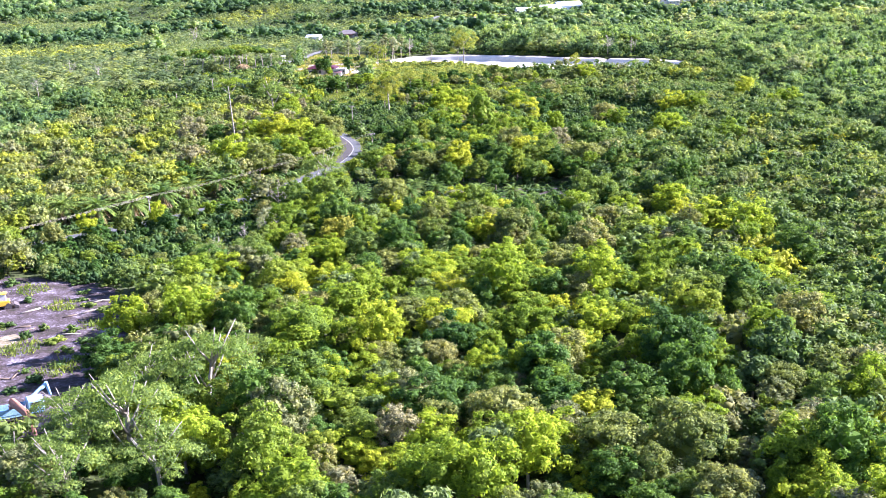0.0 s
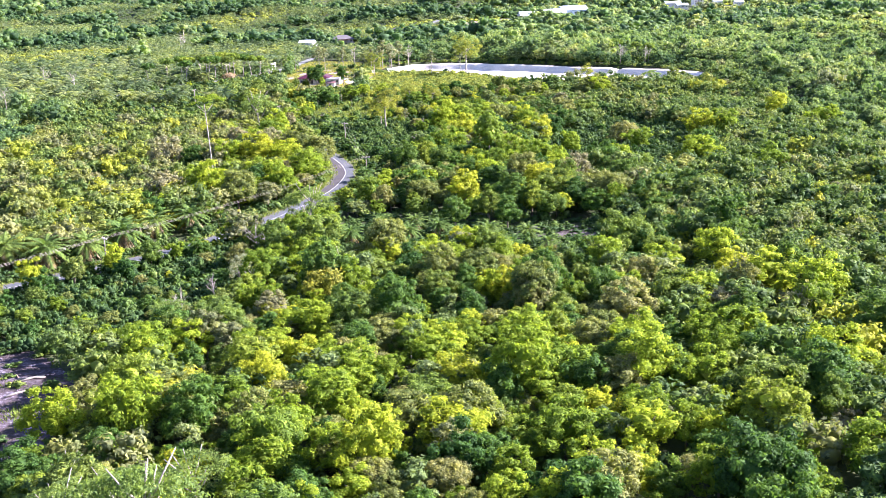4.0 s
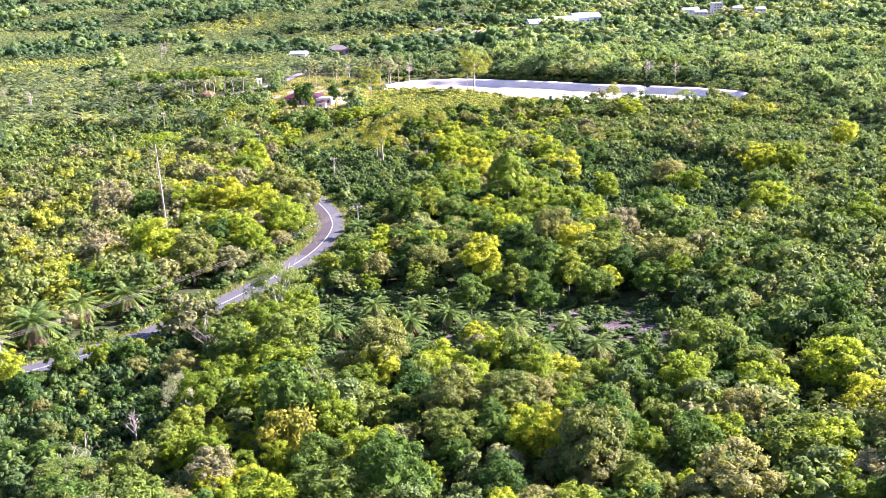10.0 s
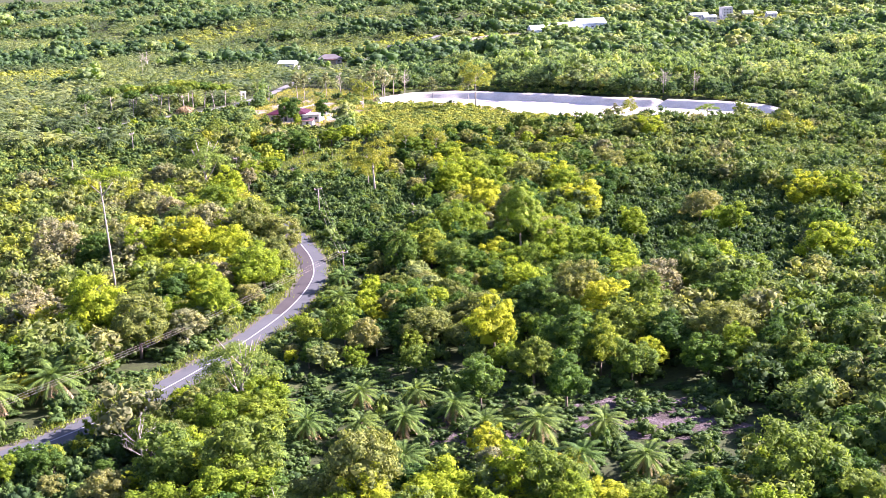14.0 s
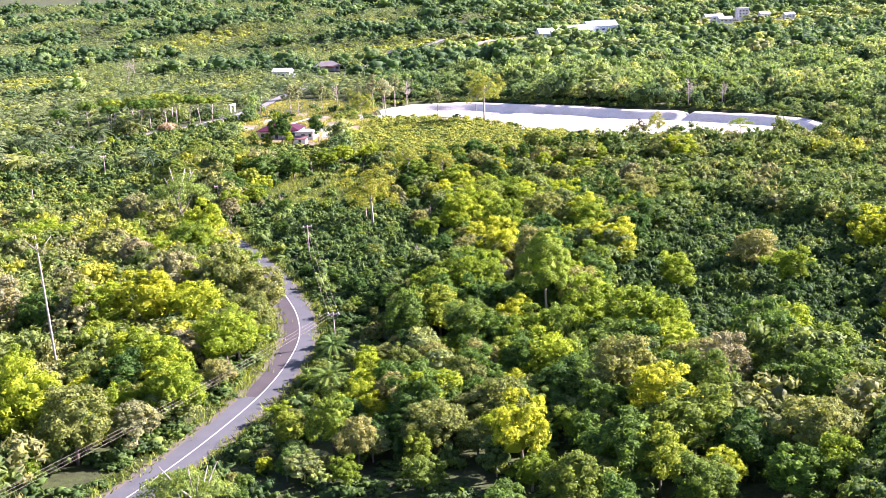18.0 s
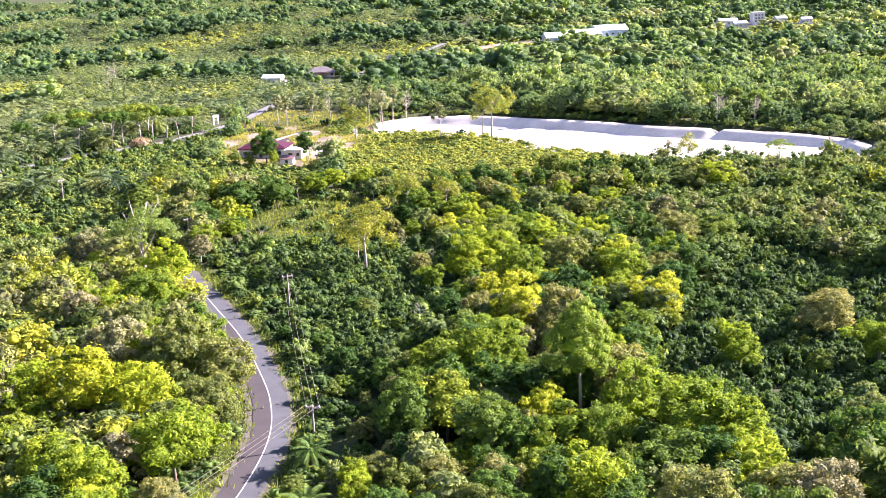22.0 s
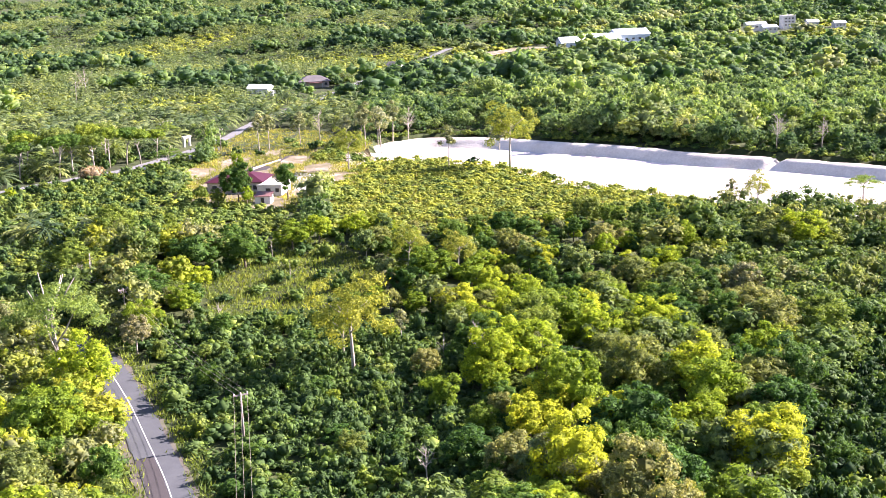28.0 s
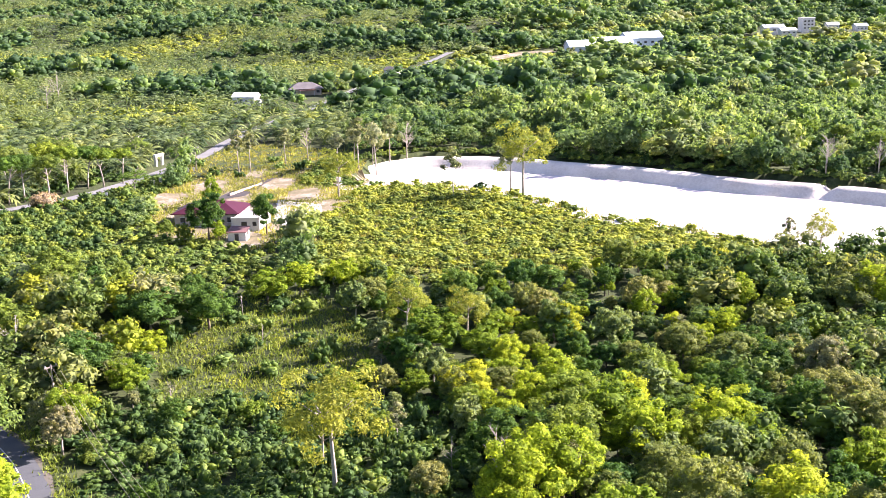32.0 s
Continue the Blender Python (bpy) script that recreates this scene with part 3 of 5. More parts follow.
def merged(name, templates, X, Y, S, T, tints, mat, label, category, seed, sink=0.0):
    """Many alike plants joined into one mesh."""
    rng = np.random.default_rng(seed)
    Z = land(X, Y) - sink
    V, F, A, n = [], [], [], 0
    which = rng.integers(0, len(templates), len(X))
    turn = rng.uniform(0, 6.283, len(X))
    for k, (tv, tf) in enumerate(templates):
        sel = np.nonzero(which == k)[0]
        if not len(sel):
            continue
        c, s = np.cos(turn[sel]), np.sin(turn[sel])
        px = (tv[None, :, 0] * c[:, None] - tv[None, :, 1] * s[:, None]) * S[sel][:, None] + X[sel][:, None]
        py = (tv[None, :, 0] * s[:, None] + tv[None, :, 1] * c[:, None]) * S[sel][:, None] + Y[sel][:, None]
        pz = tv[None, :, 2] * T[sel][:, None] + Z[sel][:, None]
        V.append(np.stack([px, py, pz], -1).reshape(-1, 3))
        F.append((tf[None] + (n + np.arange(len(sel)) * len(tv))[:, None, None]).reshape(-1, 3))
        A.append(np.repeat(tints[sel], len(tv)))
        n += len(sel) * len(tv)
    V, F, A = np.concatenate(V), np.concatenate(F), np.concatenate(A)
    me = bpy.data.meshes.new(name)
    me.vertices.add(len(V))
    me.vertices.foreach_set("co", V.astype(np.float32).ravel())
    me.loops.add(len(F) * 3)
    me.loops.foreach_set("vertex_index", F.astype(np.int32).ravel())
    me.polygons.add(len(F))
    me.polygons.foreach_set("loop_start", np.arange(0, len(F) * 3, 3, dtype=np.int32))
    me.update(calc_edges=True)
    me.materials.append(mat)
    me.attributes.new("tint", "FLOAT", "POINT").data.foreach_set("value", A.astype(np.float32))
    return tagged(put(name, me), label, category, kind="stuff")


# ---- road, pit and open ground ----
def strip(name, line, left, right, mat, lift, parent=None, wobble=0.0, seed=0, crown_h=0.0):
    rng = np.random.default_rng(seed)
    d = np.gradient(line, axis=0)
    d /= np.linalg.norm(d, axis=1, keepdims=True)
    nrm = np.stack([d[:, 1], -d[:, 0]], 1)
    verts, faces, m = [], [], 4
    for i, (p, q) in enumerate(zip(line, nrm)):
        a, b = left + rng.normal(0, wobble), right + rng.normal(0, wobble)
        for k in range(m + 1):
            s = a + (b - a) * k / m
            x, y = p + q * s
            verts.append((x, y, float(ground(x, y)) + lift))
    for i in range(len(line) - 1):
        for k in range(m):
            o = i * (m + 1) + k
            faces.append((o, o + 1, o + m + 2, o + m + 1))
    return put(name, mesh_of(name, verts, faces, mat, smooth=True), parent)


road = tagged(strip("road", ROAD_LINE, -2.75, 2.75, asphalt, 0.16, wobble=0.06), "winding grey two-lane asphalt road", "road", kind="structure")
strip("verge", ROAD_LINE, -4.0, 3.5, verge, 0.1, road, 0.3, 2)
bend = ROAD_LINE[(ROAD_LINE[:, 1] > 356) & (ROAD_LINE[:, 1] < 446)]
strip("lane_patch", bend, -2.7, -0.15, asphalt_dark, 0.175, road, 0.05, 3)
strip("centre_line", ROAD_LINE, -0.075, 0.075, paint_white, 0.185, road)
tagged(strip("road_far", FAR_LINE, -2.2, 2.2, surface("pale_gravel", [(0.3, (0.12, 0.125, 0.12)), (0.6, (0.19, 0.195, 0.19))], 0.2, 3), 0.15, wobble=0.2), "pale straight gravel road past the palms", "road", kind="structure")

sheet("sand_floor", PIT_CUT, sand_white, 0.06, "bright white sand floor of the quarry pit", rag=0.5, height=PIT_Z)
sheet("sand_lip", [(-24, 672.9), (-23, 652.9), (-14, 651.4), (2, 655.1), (26, 630.4), (37, 605.6), (54, 592.5), (66, 576.1), (96, 552.3), (124, 552.9), (138, 577.5), (140, 602.6), (129, 617.5), (128, 609.1), (134, 597.5), (132, 582.4), (119, 562.5), (97, 562.1), (77, 574.6), (68, 586.1), (57, 601), (41, 614), (30, 638.9), (17, 652), (2, 663.4), (-16, 661.4), (-18, 671.4)], sand_white, 0.12, "trampled white sand along the pit edge", rag=1.0, seed=5)
sheet("cleared_soil", CLEARED, soil_violet, 0.07, "cleared violet-grey soil with ash and debris", rag=1.6, seed=6)
sheet("violet_soil", VIOLET, soil_umber, 0.07, "bare violet-brown soil between young palms", rag=1.6, seed=7)
sheet("violet_soil", VIOLET_SMALL, soil_umber, 0.07, "bare violet-brown soil between young palms", rag=1.6, seed=17)
sheet("yard", YARD, sand_tan, 0.07, "tan sandy yard round the house", rag=1.2, seed=8)

BANK = [(-22, 671.3), (-17, 691.5), (-8, 700), (1, 705.2), (12, 700.4), (25, 694.8), (40, 683.4), (60, 669.6), (81, 649.1), (96, 639.4), (112, 627.1), (127, 613.2), (135, 604.2), (139, 589.2)]


def bank_mesh():
    line = spline(BANK, 1.5)
    d = np.gradient(line, axis=0)
    d /= np.linalg.norm(d, axis=1, keepdims=True)
    out = np.stack([-d[:, 1], d[:, 0]], 1)
    prof = [(-3.2, -0.3), (-1.7, 0.9), (-0.7, 1.9), (0.3, 2.9), (1.2, 3.55), (2.4, 3.7), (4.5, 3.3), (8.0, 2.6)]
    verts, faces = [], []
    for i, (p, o) in enumerate(zip(line, out)):
        s = i / (len(line) - 1)
        tall = (0.4 + 0.45 * smooth(0.05, 0.3, s)) * (1 - 0.35 * smooth(0.86, 1.0, s)) * (1 - 0.6 * math.exp(-(((p[0] - 101) / 1.3) ** 2)))
        for k, (w, h) in enumerate(prof):
            wob = noise.noise(Vector((i * 0.22, k * 0.8, 3.0))) * 0.55
            x, y = p + o * (w + wob * (0 < k < 6))
            verts.append((x, y, PIT_Z + h * tall + wob * 0.5 * (k > 1)))
    m = len(prof)
    for i in range(len(line) - 1):
        for k in range(m - 1):
            a = i * m + k
            faces.append((a, a + m, a + m + 1, a + 1))
    return verts, faces


tagged(put("sand_bank", mesh_of("sand_bank", *bank_mesh(), sand_wall, smooth=True)), "steep cut white sand bank behind the pit floor", "bank", kind="structure")


# trees that stand out, as plan position and size
NOTABLE = {}
NOTABLE.setdefault("olive", []).extend([(33.8, 214.6, 1.75), (32, 216.2, 1.07), (-6.9, 213.8, 1.2), (-12.9, 198.6, 0.98), (-19.7, 177.1, 1.19), (2.1, 151.2, 1.04), (-4.9, 148.1, 0.9), (-26.9, 132.6, 1.11), (-20.8, 117.8, 1.35), (-28, 120, 1.06), (8.1, 123.6, 1.13), (15.3, 121.9, 0.8), (27.2, 132.7, 0.87), (-3.3, 173, 1.29), (50.7, 132.8, 1.2), (57.6, 135.5, 1.25), (28.1, 181.5, 1.37), (23, 110.8, 1.7), (32.4, 110.5, 1.8), (45.5, 111.3, 1.42), (29.3, 208.3, 1.09), (-7, 206.9, 1.25), (41.4, 238.7, 1.15), (-34.2, 286.3, 1.54), (-39.4, 270.7, 0.98), (15.2, 250, 1), (0.6, 330.2, 1.43), (5.8, 348.7, 1.1), (39.6, 347.5, 1.46), (70.9, 425.2, 1.37)])
NOTABLE.setdefault("olive", []).extend([(-9.7, 380.1, 0.9), (22.8, 331.3, 0.74), (48.5, 318.2, 1.8), (74.6, 352.5, 1.29), (7.8, 357.1, 1.05), (0.7, 360.9, 0.95), (67.4, 418.1, 1.58), (32.9, 382.5, 0.83), (37.3, 362.8, 0.9), (56.9, 370.4, 1.28), (56.1, 488.5, 1.5), (39.5, 516.6, 1.19), (46.8, 512.2, 1.35), (56.5, 480, 1.55), (54.7, 496.5, 1.3), (18.6, 440.2, 0.82), (43.1, 452.4, 1.06), (-1.2, 472, 0.81), (70.1, 531.6, 1.55)])
NOTABLE.setdefault("lime", []).extend([(15.7, 200, 1.61), (20.8, 189.7, 1.38), (2.7, 199.6, 1.42), (48.9, 198.2, 1.51), (40.7, 182.6, 1.39), (63.4, 231.9, 1.8), (70.1, 222.3, 1.8), (17.5, 162.1, 1.51), (27.9, 162.5, 1.39), (33.8, 165.1, 0.96), (-14.3, 177.3, 1.62), (-10.9, 176.1, 0.98), (-21.5, 147.1, 1.15), (-15.6, 142.4, 1.11), (-6.1, 133.5, 1.05), (17.8, 135, 1.2), (14.8, 143, 1.11), (24.5, 149.7, 1.02), (33.5, 146.5, 1.17), (8.7, 145.3, 0.98), (42.6, 138.5, 1.17), (52.9, 148.1, 1.57), (35.7, 120.1, 1.3), (1, 114.8, 1.41), (8.1, 113.2, 1.18), (14, 161.5, 1.21), (-39.3, 208.1, 1.36), (-28.5, 177.7, 1.34), (-23.9, 266.3, 1.4), (94.9, 423, 1.8)])
NOTABLE.setdefault("lime", []).extend([(130.6, 456.4, 1.8), (138.4, 424.7, 1.8), (98.1, 350, 1.8), (81.6, 369.2, 1.66), (102.5, 420.3, 1.8), (0.5, 195.4, 1.4), (15.5, 195.8, 1.2), (21.2, 194.3, 0.98), (-25.7, 263.1, 1.02), (-18, 214.1, 1.32), (-20.7, 199.3, 1.24), (44.7, 203.1, 1.24), (51.7, 199.2, 1.13), (33.9, 202.9, 0.8), (7.6, 281.5, 0.79), (-9.9, 363.6, 0.88), (-44.9, 343.5, 1.04), (-37.8, 351, 1.2), (59.2, 241.4, 1.36), (47.3, 249.3, 1.34), (38.6, 356.8, 1.46), (-9.7, 358.4, 0.8), (16.3, 382.8, 1), (14, 366.1, 0.94), (33.9, 369.6, 1.73), (39, 366.6, 1.35), (14.6, 449.2, 1.26), (56.5, 359, 1.56), (81.7, 364.9, 1.72), (-40.6, 353.1, 1.3)])
NOTABLE.setdefault("lime", []).extend([(48.5, 310.4, 1.11), (48.5, 406.4, 1.14), (-11.2, 319.9, 0.68), (-33.3, 368.6, 1.74), (-47, 414.7, 1.63), (15.7, 378.6, 1.29), (-10.4, 349.5, 0.99), (12.5, 441.5, 1.32), (34.3, 382, 1.21), (40.6, 370.6, 1.18), (31.1, 440.5, 0.96), (23.3, 487.3, 1.58), (48.9, 402.9, 1.21), (70.4, 401.5, 1.48), (-1.5, 402.2, 0.96), (38.9, 449.3, 1.6), (0.1, 522.3, 1.64), (8.4, 519.7, 1.27), (26.9, 493.6, 1.17), (23.4, 481.3, 0.79), (30.1, 464.9, 1.04), (38.5, 457.2, 1.6), (51.2, 469.8, 1.14), (37.9, 483.8, 1.47), (17.9, 503.8, 1.19), (1.3, 455.4, 0.95), (-29.3, 549.6, 1.26), (76.8, 532.1, 1.74), (-23.7, 553.1, 1.06)])
NOTABLE.setdefault("gold", []).extend([(-16.8, 135, 1.25), (17, 275.1, 1.09), (24, 247.5, 1.22), (2.8, 264.1, 0.77), (-19.1, 237.6, 1.8)])
NOTABLE.setdefault("green", []).extend([(-8.5, 120.2, 0.98), (6.9, 157, 1.04), (30.5, 191.6, 1.39), (-33.8, 132.5, 1.11), (39.1, 147, 1.44), (54.6, 175, 1.8), (71.5, 198.6, 1.77), (-14, 120.1, 0.88), (23.9, 219.2, 0.97), (7.9, 220.1, 1.07), (45.9, 227.7, 1.34), (54.5, 213.5, 1.32), (8.1, 236.8, 1.03), (68.9, 319.8, 1.41), (16.7, 310.1, 1.28), (20.4, 299.8, 1.11), (34.1, 323.8, 1.68), (39.3, 318.6, 1.4), (8, 301.5, 1.1), (31.5, 308.5, 1.05), (56.4, 306.2, 1.14), (-46.8, 353.5, 1.33), (-1.5, 316.9, 0.8), (68.6, 322.5, 1.42), (36, 340.4, 1.33), (28.9, 359.7, 1.41), (21.9, 347.1, 0.99), (22.4, 358.4, 0.93), (38.8, 383.1, 1.09), (31.8, 507.5, 1.09)])
NOTABLE.setdefault("green", []).extend([(49.4, 488.9, 1.07), (65, 481.1, 1.41), (-72, 532.4, 1.71), (-54.2, 515.8, 1.53), (-47.5, 535, 1.61), (-70, 558.7, 1.65), (-38, 537.4, 1.42)])
NOTABLE.setdefault("palm", []).extend([(-92.8, 280.5, 1.66), (-83.4, 279.1, 1.61), (-75.7, 284.3, 1.47), (-65.1, 306.6, 1.44), (-71.8, 299.1, 1.52), (-59, 320.1, 1.38), (-156.3, 478.4, 1.58), (-57.4, 311.9, 1.43), (-70.1, 295, 1.54), (-16.1, 372.5, 0.95), (-9.7, 303.5, 0.86), (-1.6, 303, 0.92), (3.8, 296.9, 0.89), (-16.8, 292.5, 0.89), (-21.3, 299.3, 0.74), (-9.2, 290.8, 0.87), (-3.2, 292.5, 0.81), (7.9, 289.2, 0.8), (15.2, 288.1, 1.09), (24.1, 288, 0.81), (19.5, 276.7, 0.97), (-21.6, 282.7, 0.95), (27.6, 275.7, 0.84), (11.9, 276.9, 0.82), (-3.2, 278.7, 0.82), (-57.4, 329.8, 1.08), (-15.5, 355.3, 1.07), (-80.8, 507.5, 1.14), (-72.9, 497.6, 1.09)])


# ---- house, gate and far buildings ----
def thing(name, label, category, at=None, group=""):
    root = new(name)
    if at is not None:
        root.matrix_world = at
    return tagged(root, label, category, group)


def hip_roof(x0, y0, x1, y1, z, rise, over=0.6, inset=0.45, thick=0.14):
    x0, y0, x1, y1 = x0 - over, y0 - over, x1 + over, y1 + over
    d = (y1 - y0) / 2
    a, b = x0 + d * inset * 2, x1 - d * inset * 2
    ym = (y0 + y1) / 2
    bm = bmesh.new()
    low = [bm.verts.new(p) for p in ((x0, y0, z), (x1, y0, z), (x1, y1, z), (x0, y1, z))]
    top = [bm.verts.new(p) for p in ((a, ym, z + rise), (b, ym, z + rise))]
    under = [bm.verts.new((v.co.x, v.co.y, z - thick)) for v in low]
    bm.faces.new((low[0], low[1], top[1], top[0]))
    bm.faces.new((low[2], low[3], top[0], top[1]))
    bm.faces.new((low[1], low[2], top[1]))
    bm.faces.new((low[3], low[0], top[0]))
    for i in range(4):
        bm.faces.new((under[i], under[(i + 1) % 4], low[(i + 1) % 4], low[i]))
    bm.faces.new(under[::-1])
    return bm


def gable_roof(x0, y0, x1, y1, z, rise, over=0.5, thick=0.14):
    """Ridge along x, with ends closed."""
    ym = (y0 + y1) / 2
    prof = [(y0 - over, z), (ym, z + rise), (y1 + over, z), (y1 + over, z - thick), (ym, z + rise - thick), (y0 - over, z - thick)]
    bm = bmesh.new()
    a = [bm.verts.new((x0 - over, y, h)) for y, h in prof]
    b = [bm.verts.new((x1 + over, y, h)) for y, h in prof]
    bm.faces.new(a)
    bm.faces.new(b[::-1])
    for i in range(6):
        bm.faces.new((a[i], b[i], b[(i + 1) % 6], a[(i + 1) % 6]))
    bmesh.ops.recalc_face_normals(bm, faces=bm.faces[:])
    return bm


def gable_end(x, y0, y1, z, rise):
    bm = bmesh.new()
    ym = (y0 + y1) / 2
    v = [bm.verts.new(p) for p in ((x - 0.05, y0, z), (x - 0.05, y1, z), (x - 0.05, ym, z + rise - 0.15), (x + 0.05, y0, z), (x + 0.05, y1, z), (x + 0.05, ym, z + rise - 0.15))]
    bm.faces.new(v[:3])
    bm.faces.new(v[:2:-1])
    for i in range(3):
        bm.faces.new((v[i], v[(i + 1) % 3], v[3 + (i + 1) % 3], v[3 + i]))
    return bm


def walls(x0, y0, x1, y1, z0, z1, t=0.18):
    """Four walls as a hollow shell."""
    bm = bmesh.new()
    for b in ((x0, y0, x1, y0 + t), (x0, y1 - t, x1, y1), (x0, y0 + t, x0 + t, y1 - t), (x1 - t, y0 + t, x1, y1 - t)):
        bmesh.ops.create_cube(bm, size=1, matrix=Matrix.Translation(((b[0] + b[2]) / 2, (b[1] + b[3]) / 2, (z0 + z1) / 2)) @ Matrix.Diagonal((b[2] - b[0], b[3] - b[1], z1 - z0, 1)))
    return bm


def window(parent, x0, x1, y, z0, z1, face=-1):
    w = part("window", box(x0, y - 0.04, z0, x1, y + 0.04, z1), dark_void, parent, "dark window opening")
    part("frame", box(x0 - 0.08, y + face * 0.06, z1, x1 + 0.08, y - face * 0.04, z1 + 0.1), plaster, w)
    part("sill", box(x0 - 0.1, y + face * 0.12, z0 - 0.08, x1 + 0.1, y - face * 0.04, z0), plaster, w)
    return w


GZ = float(land(-50, 618.9))
house = thing("house", "single-storey house with maroon hipped metal roof", "house", pose(-50.3, 619.7, GZ, 0, 0, -7))
part("wall", walls(-7.6, -5.5, 7.4, 6.0, -0.4, 3.1), plaster_tan, house)
part("roof", hip_roof(-7.6, -5.5, 7.4, 6.0, 3.1, 2.1), roof_red, house, "maroon hipped metal roof")
part("ridge_cap", box(-3.6, 0.1, 5.14, 3.5, 0.4, 5.26, 0.03), roof_red, house)
part("plinth", box(-7.9, -5.8, -0.5, 7.7, 6.3, 0.15), plaster, house)
part("door", box(-1.0, -5.56, 0.15, 0.0, -5.46, 2.2), dark_void, house)
for x in (-6.2, -3.6, 2.4, 5.0):
    window(house, x, x + 1.2, -5.5, 1.0, 2.2)
annex = thing("annex", "white plastered annex with sloping parapet walls", "house", pose(-40.6, 611.1, GZ, 0, 0, -7))
part("wall", walls(-2.9, -4.6, 3.6, 6.0, -0.4, 3.0), plaster, annex)
part("roof", box(-2.7, -4.4, 2.55, 3.4, 5.8, 2.7), plaster, annex)
part("parapet", box(-3.0, -4.7, 3.0, 3.7, -4.35, 3.5, 0.03), plaster, annex)
window(annex, -0.6, 0.7, -4.62, 1.5, 2.5)
window(annex, 2.0, 2.9, -4.62, 1.5, 2.5)
lean = thing("lean_to", "small lean-to shed with faded red roof", "shed", pose(-41.2, 598.3, GZ, 0, 0, -7))
part("wall", walls(-2.0, -1.7, 2.0, 1.6, -0.4, 2.2), plaster, lean)
bm = box(-2.2, -2.0, 2.2, 2.2, 1.9, 2.32)
for v in bm.verts:
    v.co.z += 0.16 * (v.co.y + 2.0)
part("roof", bm, roof_rust, lean, "faded red sheet roof")
part("door", box(-0.5, -1.76, 0, 0.4, -1.66, 1.9), dark_void, lean)
sheet("concrete_slab", [(-37.5, 642.6), (-26, 634.4), (-24.5, 622.7), (-33, 610.9), (-36, 619.2)], sand_white, 0.16, "bright white cement slab beside the house", rag=0.3, seed=12)
sheet("dark_drive", [(-56, 645.5), (-47, 650.7), (-42, 674.2), (-36, 677.7), (-40, 682.6), (-49, 675.8), (-52, 655.6)], asphalt_dark, 0.15, "dark driveway leading to the house", rag=0.4, seed=13)
wall_low = thing("low_wall", "low pale boundary wall along the drive", "wall", pose(-47.8, 659.1, GZ, 0, 0, 66))
for k in range(6):
    part("wall_panel", box(-8 + k * 2.7, -0.12, -0.3, -8 + k * 2.7 + 2.68, 0.12, 0.7, 0.02), plaster_tan, wall_low)
gate = thing("gateway", "white rendered gateway arch beside the gravel road", "gate", pose(-80.4, 705.3, float(land(-80.4, 705.3)), 0, 0, 62))
gate.scale = (0.75, 0.75, 0.75)
part("post", box(-2.4, -0.5, -0.3, -1.5, 0.5, 3.8, 0.04), plaster, gate)
part("post", box(1.5, -0.5, -0.3, 2.4, 0.5, 3.8, 0.04), plaster, gate)
part("lintel", box(-2.7, -0.65, 3.8, 2.7, 0.65, 4.8, 0.06), plaster, gate)


def signboard(x, y, w, h, turn):
    s = thing("signboard", "small white signboard beside the road", "sign", pose(x, y, float(land(x, y)), 0, 0, turn), "roadside signs")
    part("panel", box(-w / 2, -0.04, 0.7, w / 2, 0.04, 0.7 + h, 0.01), plaster, s)
    for u in (-w / 3, w / 3):
        part("leg", box(u - 0.05, 0.04, -0.3, u + 0.05, 0.12, 0.75), wood_pole, s)


for x, y, w, h, a in ((-83.5, 650.8, 1.6, 0.9, 12), (-74.6, 667.7, 1.4, 1.1, 10), (-73, 670.6, 0.8, 1.3, 10), (-68.4, 687.1, 0.7, 1.1, 0), (-66.8, 688.1, 0.7, 1.1, 0)):
    signboard(x, y, w, h, a)

white_house = thing("white_house", "white two-storey house among oil palms", "house", pose(-74.5, 860.9, float(land(-74.5, 860.9)), 0, 0, -14))
white_house.scale = (0.78, 0.78, 0.78)
part("wall", walls(-6.5, -4, 6.5, 5, -0.4, 4.6), plaster, white_house)
for x in (-6.45, 6.45):
    part("gable", gable_end(x, -4, 5, 4.6, 2.2), plaster, white_house)
part("roof", gable_roof(-6.5, -4, 6.5, 5, 4.62, 2.2), roof_blue, white_house, "pale sheet-metal roof")
part("porch", box(6.6, -3, -0.3, 9.0, 3, 3.0, 0.05), plaster, white_house)
for x in (-5, -2, 1, 4):
    window(white_house, x, x + 1.2, -4, 1.6, 3.0)
brown_house = thing("village_house", "grey-roofed village house with red porch", "house", pose(-52, 893.1, float(land(-52, 893.1)), 0, 0, 10))
part("wall", walls(-7, -4, 7, 5, -0.4, 3.0), plaster_tan, brown_house)
part("roof", hip_roof(-7, -4, 7, 5, 3.0, 2.6, 1.0), roof_grey, brown_house)
part("porch_roof", box(-3, -6.5, 2.4, 4, -4.3, 2.6), roof_rust, brown_house)
for x in (-2.6, 3.6):
    part("porch_post", box(x - 0.12, -6.3, -0.3, x + 0.12, -6.06, 2.4), plaster, brown_house)
window(brown_house, -6, -4.6, -4, 1.0, 2.2)
window(brown_house, 4.8, 6.2, -4, 1.0, 2.2)
hut = thing("hut", "small grey hut with blue-green roof", "hut", pose(-13, 981.3, float(land(-13, 981.3)), 0, 0, -30))
part("wall", walls(-4, -3, 4, 3, -0.4, 2.8), plaster, hut)
part("roof", gable_roof(-4, -3, 4, 3, 2.82, 1.6), roof_grey, hut)
part("door", box(-0.5, -3.06, 0, 0.5, -2.96, 2.0), dark_void, hut)


